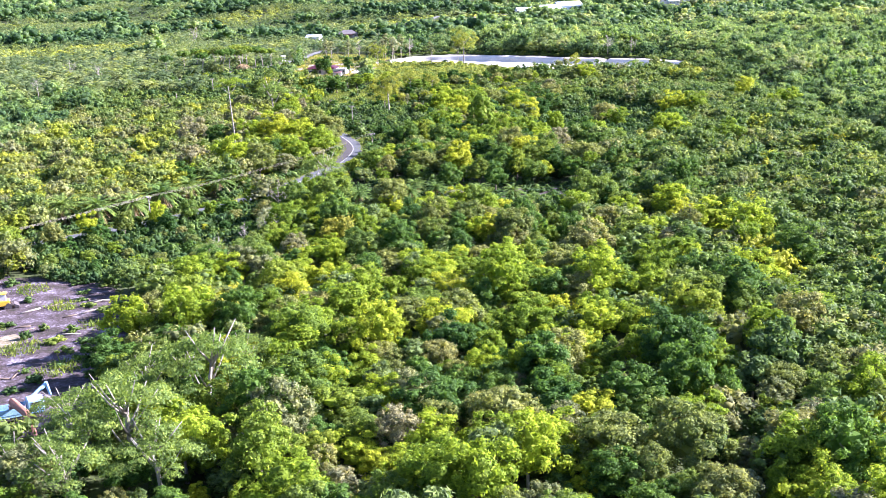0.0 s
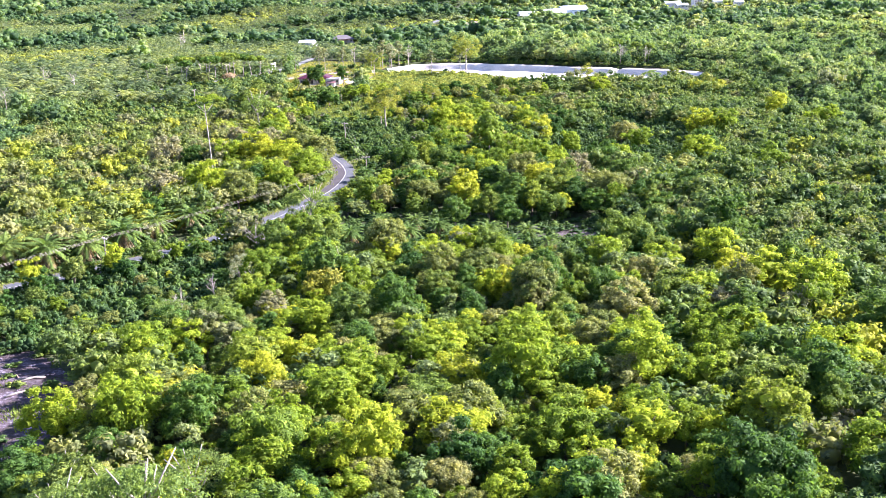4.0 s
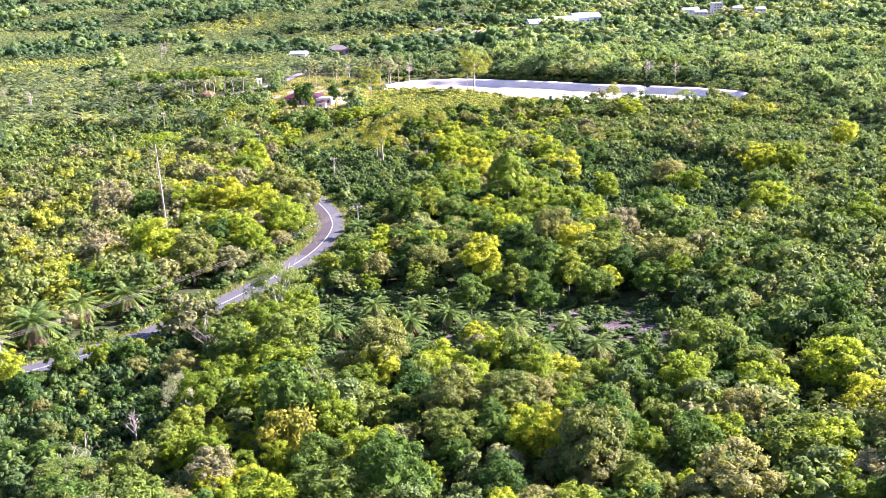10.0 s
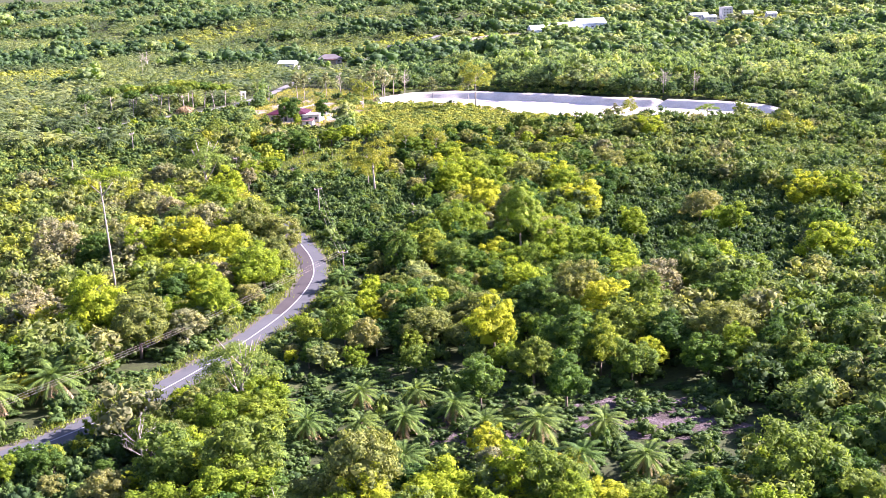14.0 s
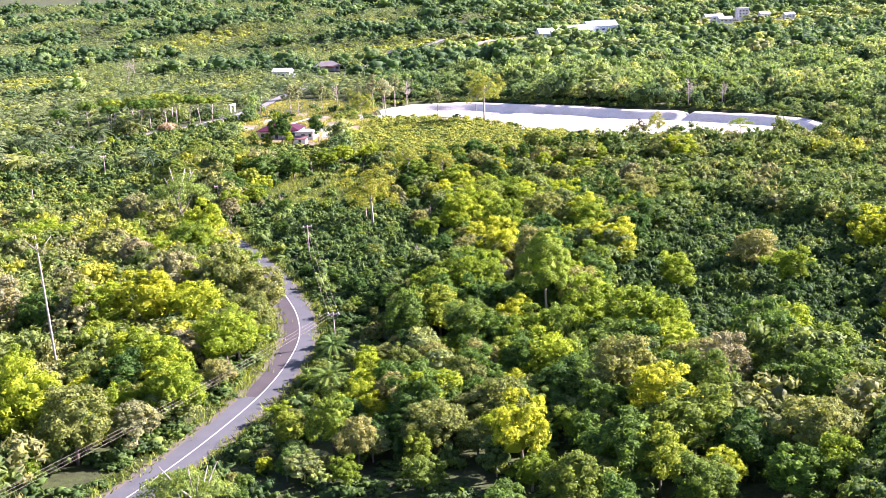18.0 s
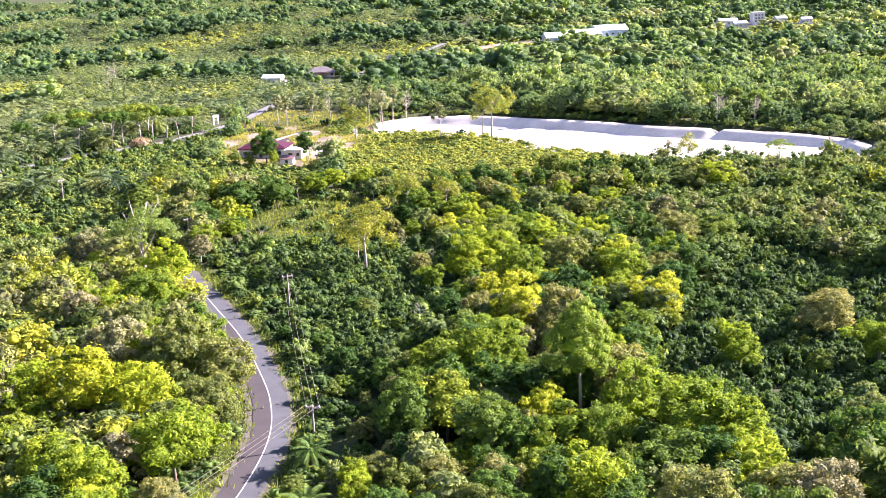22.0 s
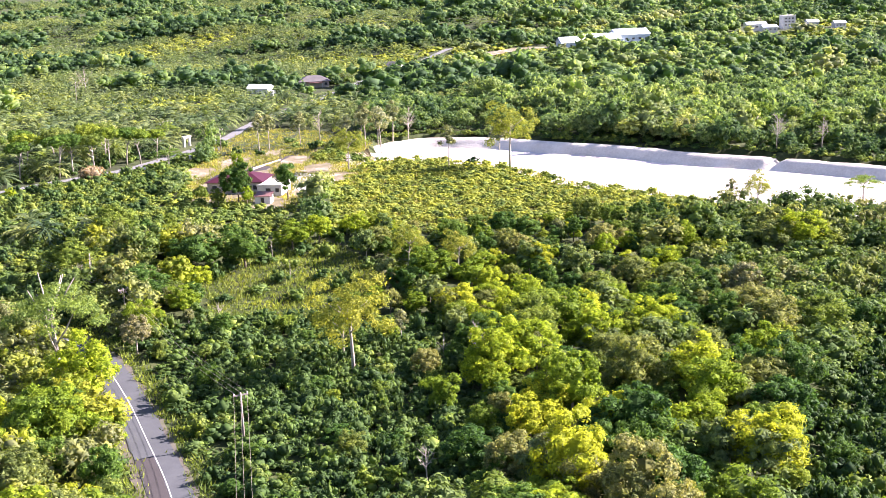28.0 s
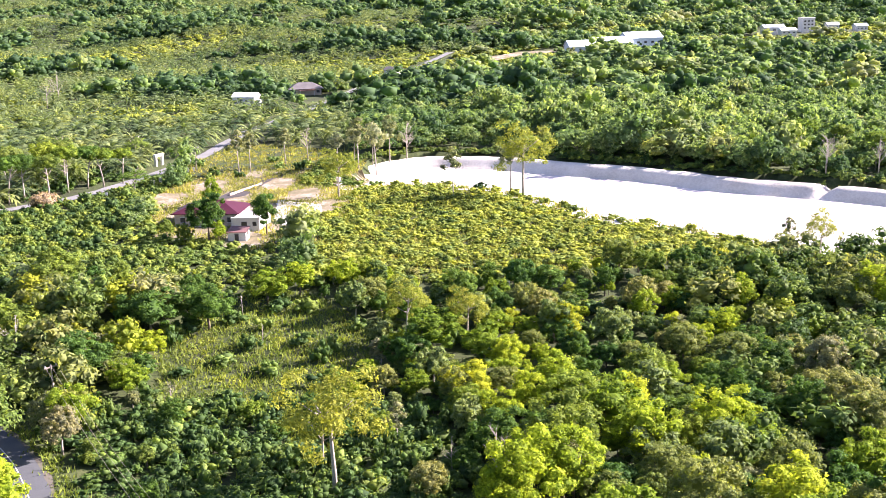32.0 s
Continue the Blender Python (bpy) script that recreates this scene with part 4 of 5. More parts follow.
def shed_block(name, label, x, y, w, d, h, turn, rise=1.6, roof=None, bays=5, mat=None):
    z = float(land(x, y))
    s = thing(name, label, "building", pose(x, y, z, 0, 0, turn))
    part("wall", walls(-w / 2, -d / 2, w / 2, d / 2, -2.0, h), mat or plaster, s)
    for e in (-w / 2 + 0.06, w / 2 - 0.06):
        part("gable", gable_end(e, -d / 2, d / 2, h, rise), mat or plaster, s)
    part("roof", gable_roof(-w / 2, -d / 2, w / 2, d / 2, h + 0.02, rise), roof or roof_blue, s)
    for k in range(bays):
        u = -w / 2 + (k + 0.5) * w / bays
        window(s, u - w / bays * 0.2, u + w / bays * 0.2, -d / 2, h * 0.5, h * 0.68)
    return s


pale_sheet = surface("pale_blue_sheet", [(0.3, (0.42, 0.5, 0.56)), (0.6, (0.55, 0.61, 0.66))], 0.2, 4, 0.6, 0.1, 0.01)
for x, y, w, d, h in ((98, 1060.5, 20, 14, 3.4), (116, 1070.9, 22, 17, 4.6), (137, 1088, 22, 18, 6.2)):
    shed_block("factory_hall", "long pale blue-white factory hall among trees", x, y, w, d, h, 8, 3.4, mat=pale_sheet)
for x, y, w, d, h in ((238, 1157, 14, 8, 4.5), (244, 1143.7, 10, 7, 3.6), (284, 1174.6, 8, 6, 4.0), (306, 1181.7, 8, 7, 4.0)):
    shed_block("white_shed", "low white shed on the far hill", x, y, w, d, h, 4, bays=3)
tower = thing("tower_block", "tall white square block on the far hill", "building", pose(262, 1160.8, float(land(262, 1160.8)), 0, 0, 12))
tower.scale = (0.62, 0.62, 0.62)
part("wall", walls(-7.5, -5, 7.5, 5, -2, 14), plaster, tower)
part("roof", box(-7.8, -5.3, 14, 7.8, 5.3, 14.5, 0.05), plaster, tower)
for z in (3.0, 6.6, 10.2):
    for x in (-5.5, -1.2, 3.1):
        window(tower, x, x + 2.2, -5, z, z + 1.6)
sheet("factory_yard", [(30, 1022.3), (60, 1059.7), (92, 1083.8), (98, 1070.5), (66, 1043.1), (36, 1009.1)], sand_tan, 0.3, "pale bare yard before the factory", rag=1.5, seed=14, step=5)
sheet("field", [(150, 1091.6), (205, 1112.8), (212, 1156.4), (168, 1155.6)], grass_soil := surface("bright_field", [(0.3, (0.13, 0.22, 0.03)), (0.6, (0.22, 0.32, 0.05))], 0.2, 2), 0.4, "bright green terraced field on the far slope", rag=1.5, seed=15, step=6)


# ---- power line ----
def utility_pole(x, y, top, turn, arm=2.2):
    z = float(land(x, y))
    p = thing("utility_pole", "weathered power pole with crossarm and insulators", "utility pole", pose(x, y, z, 0, 0, turn), "power line poles")
    v, f = tube([(0, 0, -0.6), (0, 0, top * 0.5), (0, 0, top - z + 0.25)], [0.17, 0.15, 0.11], 10)
    put("post", mesh_of("post", v, f, wood_pole, smooth=True), p)
    h = top - z
    c = part("crossarm", box(-arm / 2, -0.16, h - 0.2, arm / 2, 0.0, h, 0.015), wood_pole, p)
    part("brace", box(-0.6, -0.2, h - 0.75, -0.5, -0.14, h - 0.15), dark_steel, p)
    part("brace", box(0.5, -0.2, h - 0.75, 0.6, -0.14, h - 0.15), dark_steel, p)
    for u in (-arm / 2 + 0.15, 0.0, arm / 2 - 0.15):
        iv, jf = tube([(u, -0.08, h), (u, -0.08, h + 0.12), (u, -0.08, h + 0.28)], [0.09, 0.12, 0.06], 8)
        put("insulator", mesh_of("insulator", iv, jf, plaster), c, "pale ceramic insulator")
    a = radians(turn)
    return [Vector((x + u * math.cos(a) + 0.08 * math.sin(a), y + u * math.sin(a) - 0.08 * math.cos(a), top + 0.3)) for u in (-arm / 2 + 0.15, 0.0, arm / 2 - 0.15)]


heads = [utility_pole(-150, 184.3, 7.6, 123), utility_pole(-69.4, 275.6, 7.4, 131), utility_pole(-16.3, 380.3, 6.1, 167), utility_pole(-26.4, 448.4, 7.4, 207), utility_pole(-55.9, 506.7, 7.5, 229), utility_pole(-97, 548.4, 11.0, 237)]
for a, b in zip(heads, heads[1:]):
    for p, q in zip(a, b):
        pts = []
        for k in range(13):
            s = k / 12
            c = p.lerp(q, s)
            c.z -= 1.5 * 4 * s * (1 - s)
            pts.append(c)
        tagged(put("power_line", mesh_of("power_line", *tube(pts, [0.018] * 13, 4), wire_mat)), "thin bare power line between poles", "cable", "overhead wires")
utility_pole(-66.5, 690.5, 12.1, 20)
spar = thing("bare_pole", "bare pale wooden pole above the scrub", "pole", pose(-105.5, 503.6, float(land(-105.5, 503.6))))
put("post", mesh_of("post", *tube([(0, 0, -0.5), (0, 0, 5), (0.05, 0, 9.5)], [0.2, 0.17, 0.12], 9), wood_pole, smooth=True), spar)

# ---- machines on the cleared ground ----
rig = thing("crane_truck", "worn blue crane truck with rust-brown boom", "truck", pose(-60.8, 140.9, 0.1, 0, 0, 24))
part("chassis", box(-4.5, -1.2, 0.7, 3.6, 1.2, 1.2, 0.05), dark_steel, rig)
part("bed", box(-4.5, -1.3, 1.2, 1.2, 1.3, 1.6, 0.04), blue_paint, rig)
part("side_board", box(-4.5, -1.36, 1.6, 1.2, -1.26, 2.5, 0.02), blue_paint, rig)
part("side_board", box(-4.5, 1.26, 1.6, 1.2, 1.36, 2.5, 0.02), blue_paint, rig)
cab = part("cab", box(1.5, -1.3, 1.2, 3.9, 1.3, 3.3, 0.18), blue_paint, rig)
part("windscreen", box(3.88, -1.05, 2.3, 3.94, 1.05, 3.05), dark_void, cab)
part("cab_window", box(2.1, -1.34, 2.3, 3.4, -1.28, 3.0), dark_void, cab)
for x in (-3.4, -2.1, 2.7):
    for y in (-1.25, 1.25):
        bm = bmesh.new()
        bmesh.ops.create_cone(bm, cap_ends=True, segments=20, radius1=0.55, radius2=0.55, depth=0.36, matrix=Matrix.Translation((x, y, 0.55)) @ Matrix.Rotation(math.pi / 2, 4, "X"))
        bmesh.ops.bevel(bm, geom=[e for e in bm.edges if e.calc_face_angle(0) > 1], offset=0.06, segments=1, affect="EDGES")
        part("wheel", bm, dark_steel, rig)
part("turret", box(-1.0, -0.7, 1.6, 0.6, 0.7, 2.6, 0.1), brown_paint, rig)
put("boom", mesh_of("boom", *join([tube([(-0.2, 0, 2.6), (-0.7, -4.0, 4.6)], [0.5, 0.55], 8), tube([(-0.7, -4.0, 4.6), (0.7, -8.6, 4.0), (1.3, -11.8, 1.2)], [0.6, 0.55, 0.36], 8)]), brown_paint), rig, "rust-brown jointed boom")
put("mast", mesh_of("mast", *join([tube([(1.0, 1.0, 2.0), (4.8, 2.6, 4.4)], [0.24, 0.2], 6), tube([(1.0, 1.6, 2.0), (4.6, 3.2, 3.6)], [0.2, 0.16], 6), tube([(4.8, 2.4, 4.6), (5.3, 2.7, 2.4)], [0.28, 0.2], 6)]), blue_paint), rig, "worn light blue mast")
loader = thing("loader", "yellow loader parked on the cleared soil", "machine", pose(-83.2, 203.4, 0.1, 0, 0, 20))
part("body", box(-2.2, -1.0, 0.6, 1.2, 1.0, 1.7, 0.12), yellow_paint, loader)
part("cabin", box(-1.0, -0.9, 1.7, 0.6, 0.9, 3.0, 0.08), plaster, loader)
part("roof", box(-1.1, -1.0, 3.0, 0.7, 1.0, 3.15, 0.03), yellow_paint, loader)
bm = box(1.9, -1.2, 0.1, 2.9, 1.2, 1.0, 0.05)
for v in bm.verts:
    if v.co.x > 2.4 and v.co.z > 0.5:
        v.co.z -= 0.5
part("bucket", bm, dark_steel, loader)
for x in (-1.5, 0.9):
    for y in (-1.0, 1.0):
        bm = bmesh.new()
        bmesh.ops.create_cone(bm, cap_ends=True, segments=18, radius1=0.6, radius2=0.6, depth=0.4, matrix=Matrix.Translation((x, y, 0.6)) @ Matrix.Rotation(math.pi / 2, 4, "X"))
        part("wheel", bm, dark_steel, loader)
sheet("ash_patch", [(-80, 182.4), (-76, 185.8), (-72, 182.5), (-74, 177.5), (-79, 177.4)], sand_tan, 0.12, "small patch of white sand on cleared soil", rag=0.5, seed=16)

# ---- trees with a place of their own ----
KINDS["slender", 0] = tree_kind("slender_tree", 121, 1.7, 7.5, 4.0, leaf_pale, bark_pale, "slender pale-trunked tree with thin crown", shape="tall", lumps=9, sprays=1500, size=0.17, limbs=4, core=0.3)
KINDS["slender", 1] = tree_kind("slender_tree", 123, 1.9, 6.5, 4.5, leaf_silver, bark_pale, "slender pale-trunked tree with whitish-beige crown", shape="tall", lumps=9, sprays=1500, size=0.17, limbs=4, core=0.3)
KINDS["rubber", 0] = tree_kind("rubber_tree", 125, 2.5, 2.5, 6.4, leaf_forest, bark_pale, "tree with tall pale bare trunk beside the palms", lumps=22, sprays=2600, size=0.16, limbs=7, core=0.3)
KINDS["cypress", 0] = tree_kind("dark_tree", 127, 1.7, 6.2, 0.8, leaf_green, bark_dark, "dark columnar tree beside the house", shape="tall", lumps=10, sprays=1900, size=0.17, limbs=2, core=0.6)
KINDS["park", 0] = tree_kind("roadside_tree", 129, 3.3, 8.4, 2.6, leaf_roadside, bark_pale, "yellow-green tree with bare lower trunk", lumps=46, sprays=5600, size=0.12, limbs=7, core=0.0, ragged=1.5)
KINDS["dry", 0] = tree_kind("dry_bush", 131, 2.6, 3.2, 0.5, leaf_dry, bark_pale, "brown dried-out bush beside the road", "shrub", lumps=9, sprays=1200, size=0.2, limbs=3)
KINDS["bare", 0] = bare_tree("bare_tree", 141, 11.0, "leafless pale tree with thin branches", boughs=14)
KINDS["bare", 1] = bare_tree("bare_tree", 143, 9.0, "leafless forked tree with whitish boughs", boughs=11, reach=0.4)
KINDS["snag", 0] = bare_tree("dead_snag", 145, 6.0, "dead broken trunk standing in the scrub", boughs=3, reach=0.1)
OWN = []


def own(kind, x, y, size=1.0, tall=1.0):
    OWN.append((x, y, 2.6 * size))
    return place(KINDS[kind], x, y, size, tall=tall)


own(("tall", 0), 21.5, 386.8, 1.2, 1.1)
OWN.append((19, 377.5, 5.0))
for x, y, s, k in ((-60, 277.3, 0.85, "forest"), (-66, 269.6, 0.95, "lime"), (-73, 262.8, 0.9, "forest"), (-80, 257.6, 1.0, "lime"), (-87, 250.8, 0.95, "olive"), (-95, 244, 1.0, "forest"), (-55, 279.9, 0.7, "lime"), (-63, 264.7, 0.9, "deep"), (-77, 252.7, 0.9, "deep"), (-50, 285, 0.55, "forest")):
    own((k, int(-x) % 3), x, y, s, 1.05)
for x, y, s, k in ((-67, 485.4, 0.8, "bright"), (-73, 491.1, 0.9, "olive"), (-81, 498.4, 0.9, "bright"), (-91, 506.3, 0.95, "forest"), (-57, 474.7, 0.55, "lime"), (-52, 465.6, 0.55, "pale"), (-70, 476.9, 1.0, "lime"), (-79, 485.1, 1.0, "olive")):
    own((k, int(-x) % 3), x, y, s, 1.0)
own(("bare", 1), -37, 281, 0.95)
own(("bare", 0), -35.4, 282, 0.7)
own(("bright", 2), -31.8, 280.5, 0.95, 1.1)
own(("silver", 0), -37.5, 256.8, 0.8, 1.2)
for x, y, s, k in ((-34, 248.5, 0.7, 1), (-41, 245, 0.6, 0), (-46, 238.2, 0.6, 1), (-30, 238.6, 0.6, 1), (-22, 250.4, 0.6, 0)):
    own(("bare", k), x, y, s)
for x, y, s in ((24.9, 637.1, 1.95), (-21.9, 642.4, 1.3), (-12.5, 474.7, 1.75), (-14.5, 481.4, 1.1), (76, 563.3, 1.0), (-4, 530.8, 1.1), (6, 527.8, 1.0)):
    own(("park", 0), x, y, s, 1.0)
for x, y, s, k in ((-18.6, 684.7, 1.5, 0), (-13.8, 691.5, 1.6, 1), (-10, 703.3, 1.6, 0), (-24.8, 685.8, 1.1, 1), (-40.6, 694, 1.15, 0), (-52.8, 682.1, 1.3, 0), (7.4, 640.6, 1.25, 0), (22, 640.4, 1.3, 1), (-50, 685.8, 1.2, 0), (-15, 698.2, 1.3, 0), (-20, 689.7, 1.2, 1), (-5, 488.3, 0.7, 0), (72, 569.7, 0.7, 0)):
    own(("slender", k), x, y, s)
for x, y, s, k in ((-4.8, 707.4, 1.2, 0), (-34.3, 697.8, 1.0, 0), (7.2, 473.5, 0.8, 0), (-1.3, 431.5, 0.55, 0), (-39, 507.4, 0.42, 1), (-167, 614.9, 1.3, 1), (-181, 554.9, 1.2, 1), (-189, 639.5, 1.3, 1), (-66, 523.1, 0.9, 1), (-165, 898, 1.5, 1), (-163, 872.5, 1.3, 1), (105, 647.1, 1.0, 0), (107, 652.1, 1.1, 1), (117, 642.3, 0.9, 0), (2, 480, 0.5, 1)):
    own(("bare", k), x, y, s)
for x, y in ((17, 544.2), (14.5, 546.6), (-28, 530.3), (-33, 543.2)):
    own(("snag", 0), x, y, 0.75)
for x, y, s in ((-104, 649.6, 1.5), (-102, 664.7, 1.6), (-100, 673.1, 1.5), (-107, 646.2, 1.5), (-96, 661.5, 1.5), (-110, 657.8, 1.6), (-92, 666.6, 1.4), (-114, 667.8, 1.5), (-88, 668.3, 1.3), (-120, 657.6, 1.5), (-125, 669.2, 1.5), (-118, 644.3, 1.4), (-131, 660.8, 1.5), (-98, 651.4, 1.4), (-138, 647.2, 1.4), (-84, 673.4, 1.2)):
    own(("rubber", 0), x, y, s)
for x, y, s in ((104, 668, 1.3), (106.5, 671, 1.45), (118, 673, 1.2), (121, 655, 1.25), (90, 694, 1.2), (62, 705, 1.2), (70, 712, 1.3)):
    own(("rubber", 0), x, y, s)
for x, y, s, t in ((-61, 481.3, 1.65, 1.2), (-27, 300.5, 1.2, 1.35), (-77, 656.8, 0.85, 1.0), (-31, 133.2, 1.5, 1.3), (-38.5, 118, 1.55, 1.15), (-33, 109.7, 1.3, 1.0), (-45.5, 121, 1.2, 0.95), (-50, 131, 1.05, 0.9), (-44, 108, 1.3, 1.0), (-51, 112, 1.1, 0.95), (-42, 143, 1.1, 1.0), (-37, 147, 1.0, 1.05), (-39, 133, 1.1, 1.0), (-28, 150, 1.1, 1.0), (-46, 159.6, 0.8, 0.8), (-89, 715.1, 0.9, 1.1), (-112, 714.7, 0.9, 1.2), (-47, 231.5, 0.8, 0.9), (-40, 220, 0.7, 0.9), (-17, 260.6, 0.75, 1.1), (110, 588.6, 0.9, 0.9)):
    own(("fern", int(x) % 2), x, y, s, t)
for x, y, s, k in ((-104, 621.2, 0.75, "forest"), (-111, 614.3, 0.8, "bright"), (-118, 607.5, 0.85, "forest"), (-126, 600.6, 0.8, "green"), (-135, 593.8, 0.9, "forest"), (-145, 586.9, 0.9, "bright"), (-97, 629.7, 0.5, "green"), (-122, 612.4, 0.6, "deep"), (-155, 580, 0.9, "forest"), (-131, 607.2, 0.7, "green")):
    own((k, int(-x) % 3), x, y, s * 0.62)
OWN.append((-59, 473.8, 3.0))
own(("cypress", 0), -35.5, 601.6, 1.5, 1.05)
own(("green", 1), -47.6, 597.2, 1.2, 1.25)
own(("lime", 0), -45.2, 595.6, 0.6, 1.1)
own(("green", 0), -52.5, 595.4, 0.6)
own(("green", 2), -58, 602.8, 0.6)
own(("bright", 1), -53.2, 638.9, 0.72, 1.5)
own(("dry", 0), -95, 636.4, 1.25)
# one bare trunk far above the canopy
giant = thing("emergent_tree", "tall leaning pale trunk with small flat crown", "tree", pose(-59.5, 363.4, float(land(-59.5, 363.4))))
put("trunk", mesh_of("trunk", *join([tube([(0, 0, -0.5), (-0.6, 0.4, 12), (-1.4, 1.0, 25.5)], [0.24, 0.18, 0.11], 9), tube([(-1.3, 0.9, 22.5), (1.0, 1.2, 25.3)], [0.12, 0.05], 5), tube([(-1.35, 1.0, 23), (-3.8, 0.6, 25.6)], [0.12, 0.05], 5)]), bark_pale, smooth=True), giant)
put("crown", mesh_of("crown", *crown(151, 5.8, 2.6, 25.4, 18, 2000, 0.18, "flat", 0.3), leaf_lime), giant)
OWN.append((-59.5, 363.4, 2.0))

for kind, rows in NOTABLE.items():
    for n, (x, y, s) in enumerate(rows):
        if kind == "palm":
            gap = float(road_gap(np.array([x]), np.array([y]), ROAD_LINE)[0])
            if gap < 3.2:
                continue
            place(KINDS["palm", n % 2], x, y, min(max(s, 0.95), 1.8))
        elif kind == "gold":
            place(KINDS["gold", 0], x, y, s, tall=1.0 if s < 1.5 else 1.4)
        else:
            gap = float(road_gap(np.array([x]), np.array([y]), ROAD_LINE)[0])
            if gap < 3.5 + 2.5 * s or bool(inside(x, y, PIT)) or bool(inside(x, y, YARD)):
                continue
            if not (x < -30 and y > 326) and 234 < y < 502 and x > -85:
                s = min(s, max(0.4, gap / 22))
            place(KINDS[kind, n % 3], x, y, s, tall=(1.0 if s < 1.2 else 0.85) * (0.85 if y > 493 else 1.0))
        OWN.append((x, y, {"palm": 2.2, "gold": 1.2}.get(kind, 2.6) * s))
OWN = np.array(OWN)


def clear_of_own(X, Y, slack=0.0):
    keep = np.ones(len(X), bool)
    for x, y, r in OWN:
        keep &= (X - x) ** 2 + (Y - y) ** 2 > (r + slack) ** 2
    return keep


# ---- felled wood on the cleared ground ----
rng = np.random.default_rng(88)
log_mesh = [mesh_of("log", *tube([(-2.2, 0, 0.15), (0, 0.12, 0.22), (2.2, 0, 0.17)], [0.2, 0.17, 0.12], 8), bark_pale, smooth=True), mesh_of("log", *tube([(-1.4, 0, 0.12), (0.2, -0.1, 0.2), (1.5, 0.1, 0.12)], [0.15, 0.13, 0.08], 8), bark_dark, smooth=True)]
n = 0
while n < 46:
    x, y = rng.uniform(-104, -52), rng.uniform(128, 230)
    if not bool(inside(x, y, CLEARED)) or math.hypot(x + 60.8, y - 140.9) < 7 or math.hypot(x + 83.2, y - 203.4) < 5:
        continue
    log = put("log", log_mesh[n % 2], at=pose(x, y, float(land(x, y)) + 0.05, 0, 0, rng.uniform(0, 301.1)))
    tagged(log, "felled weathered log lying on cleared soil", "log", "felled logs")
    n += 1


# ---- the forest: single trees near the flight ----
X, Y, rng = jitter_grid(-140, 140, 90, 562, 4.3, 21)
keep = in_view(X, Y, 6) & open_ground(X, Y) & ~inside(X, Y, SCRUB) & ~inside(X, Y, HILLSIDE) & ~inside(X, Y, VALLEY) & ~inside(X, Y, VIOLET) & ~inside(X, Y, DARK_SCRUB) & ~inside(X, Y, LOW_LEFT) & ~inside(X, Y, PALM_GROUND) & ~inside(X, Y, LOW_FAR) & ~inside(X, Y, HOUSE_FRONT)
side = (X < -44) & (Y < 344) & (Y > 277 + (X + 56) * 0.92)
keep &= ~(side & (road_gap(X, Y, ROAD_LINE) < 12))
keep &= clear_of_own(X, Y, 0.7)
X, Y = X[keep], Y[keep]
order = np.argsort(np.abs(X) + rng.uniform(0, 45, len(X)))
CAP = {"green": 200, "olive": 290, "lime": 260, "bright": 290, "forest": 270, "pale": 150, "young": 210, "leafy": 230, "deep": 170}
made = {row[0]: len(NOTABLE.get(row[0], ())) + 24 for row in FOREST}
rest = []
for i in order:
    x, y = float(X[i]), float(Y[i])
    left_wood = x < -30 and 326 < y < 502
    patch = noise.noise(Vector((x * 0.05, y * 0.05, 0.0)))
    grey = noise.noise(Vector((x * 0.06, y * 0.06, 9.0)))
    r = rng.uniform()
    if left_wood:
        shares = (("lime", 0.26), ("bright", 0.24), ("pale", 0.05), ("olive", 0.26), ("forest", 0.13), ("young", 0.06))
    elif x > 20 and 251 < y < 502:
        shares = (("lime", 0.1 + 0.3 * patch), ("bright", 0.1 + 0.3 * patch), ("pale", 0.05 + 0.25 * grey), ("olive", 0.2 + 0.2 * grey), ("forest", 0.24), ("green", 0.2), ("deep", 0.18), ("young", 0.12), ("leafy", 0.16))
    elif y < 330:
        shares = (("lime", 0.2 + 0.3 * patch), ("bright", 0.2 + 0.3 * patch), ("pale", 0.06 + 0.22 * grey), ("olive", 0.24 + 0.25 * grey), ("forest", 0.26), ("green", 0.1), ("deep", 0.05), ("young", 0.16), ("leafy", 0.2))
    else:
        shares = (("lime", 0.16 + 0.3 * patch), ("bright", 0.16 + 0.3 * patch), ("pale", 0.05 + 0.22 * grey), ("olive", 0.2 + 0.25 * grey), ("forest", 0.24), ("green", 0.14), ("deep", 0.1), ("young", 0.14), ("leafy", 0.16))
    pick = rng.uniform() * sum(max(0.0, w) for _, w in shares)
    for kind, w in shares:
        pick -= max(0.0, w)
        if pick <= 0:
            break
    if made[kind] >= CAP[kind]:
        kind = min(("bright", "olive", "forest", "lime", "leafy"), key=lambda k: made[k] / CAP[k])
    if made[kind] >= CAP[kind]:
        rest.append((x, y))
        continue
    made[kind] += 1
    s = float(np.clip(rng.lognormal(-0.12, 0.36), 0.45, 1.6)) * (1.22 if left_wood else 1.0)
    near_road = float(road_gap(np.array([x]), np.array([y]), ROAD_LINE)[0])
    s *= min(1.0, max(0.6, (near_road - 1.5) / 5.5)) if left_wood else min(1.0, max(0.36, near_road / 24.0)) if x > -85 else 1.0
    s *= 1.0 - (0.48 if x > 60 else 0.3) * float(smooth(477, 518, y))
    place(KINDS[kind, int(rng.integers(3))], x, y, s, tall=rng.uniform(0.72, 1.12))
X, Y, rng = jitter_grid(-60, 105, 343, 518, 6.8, 23)
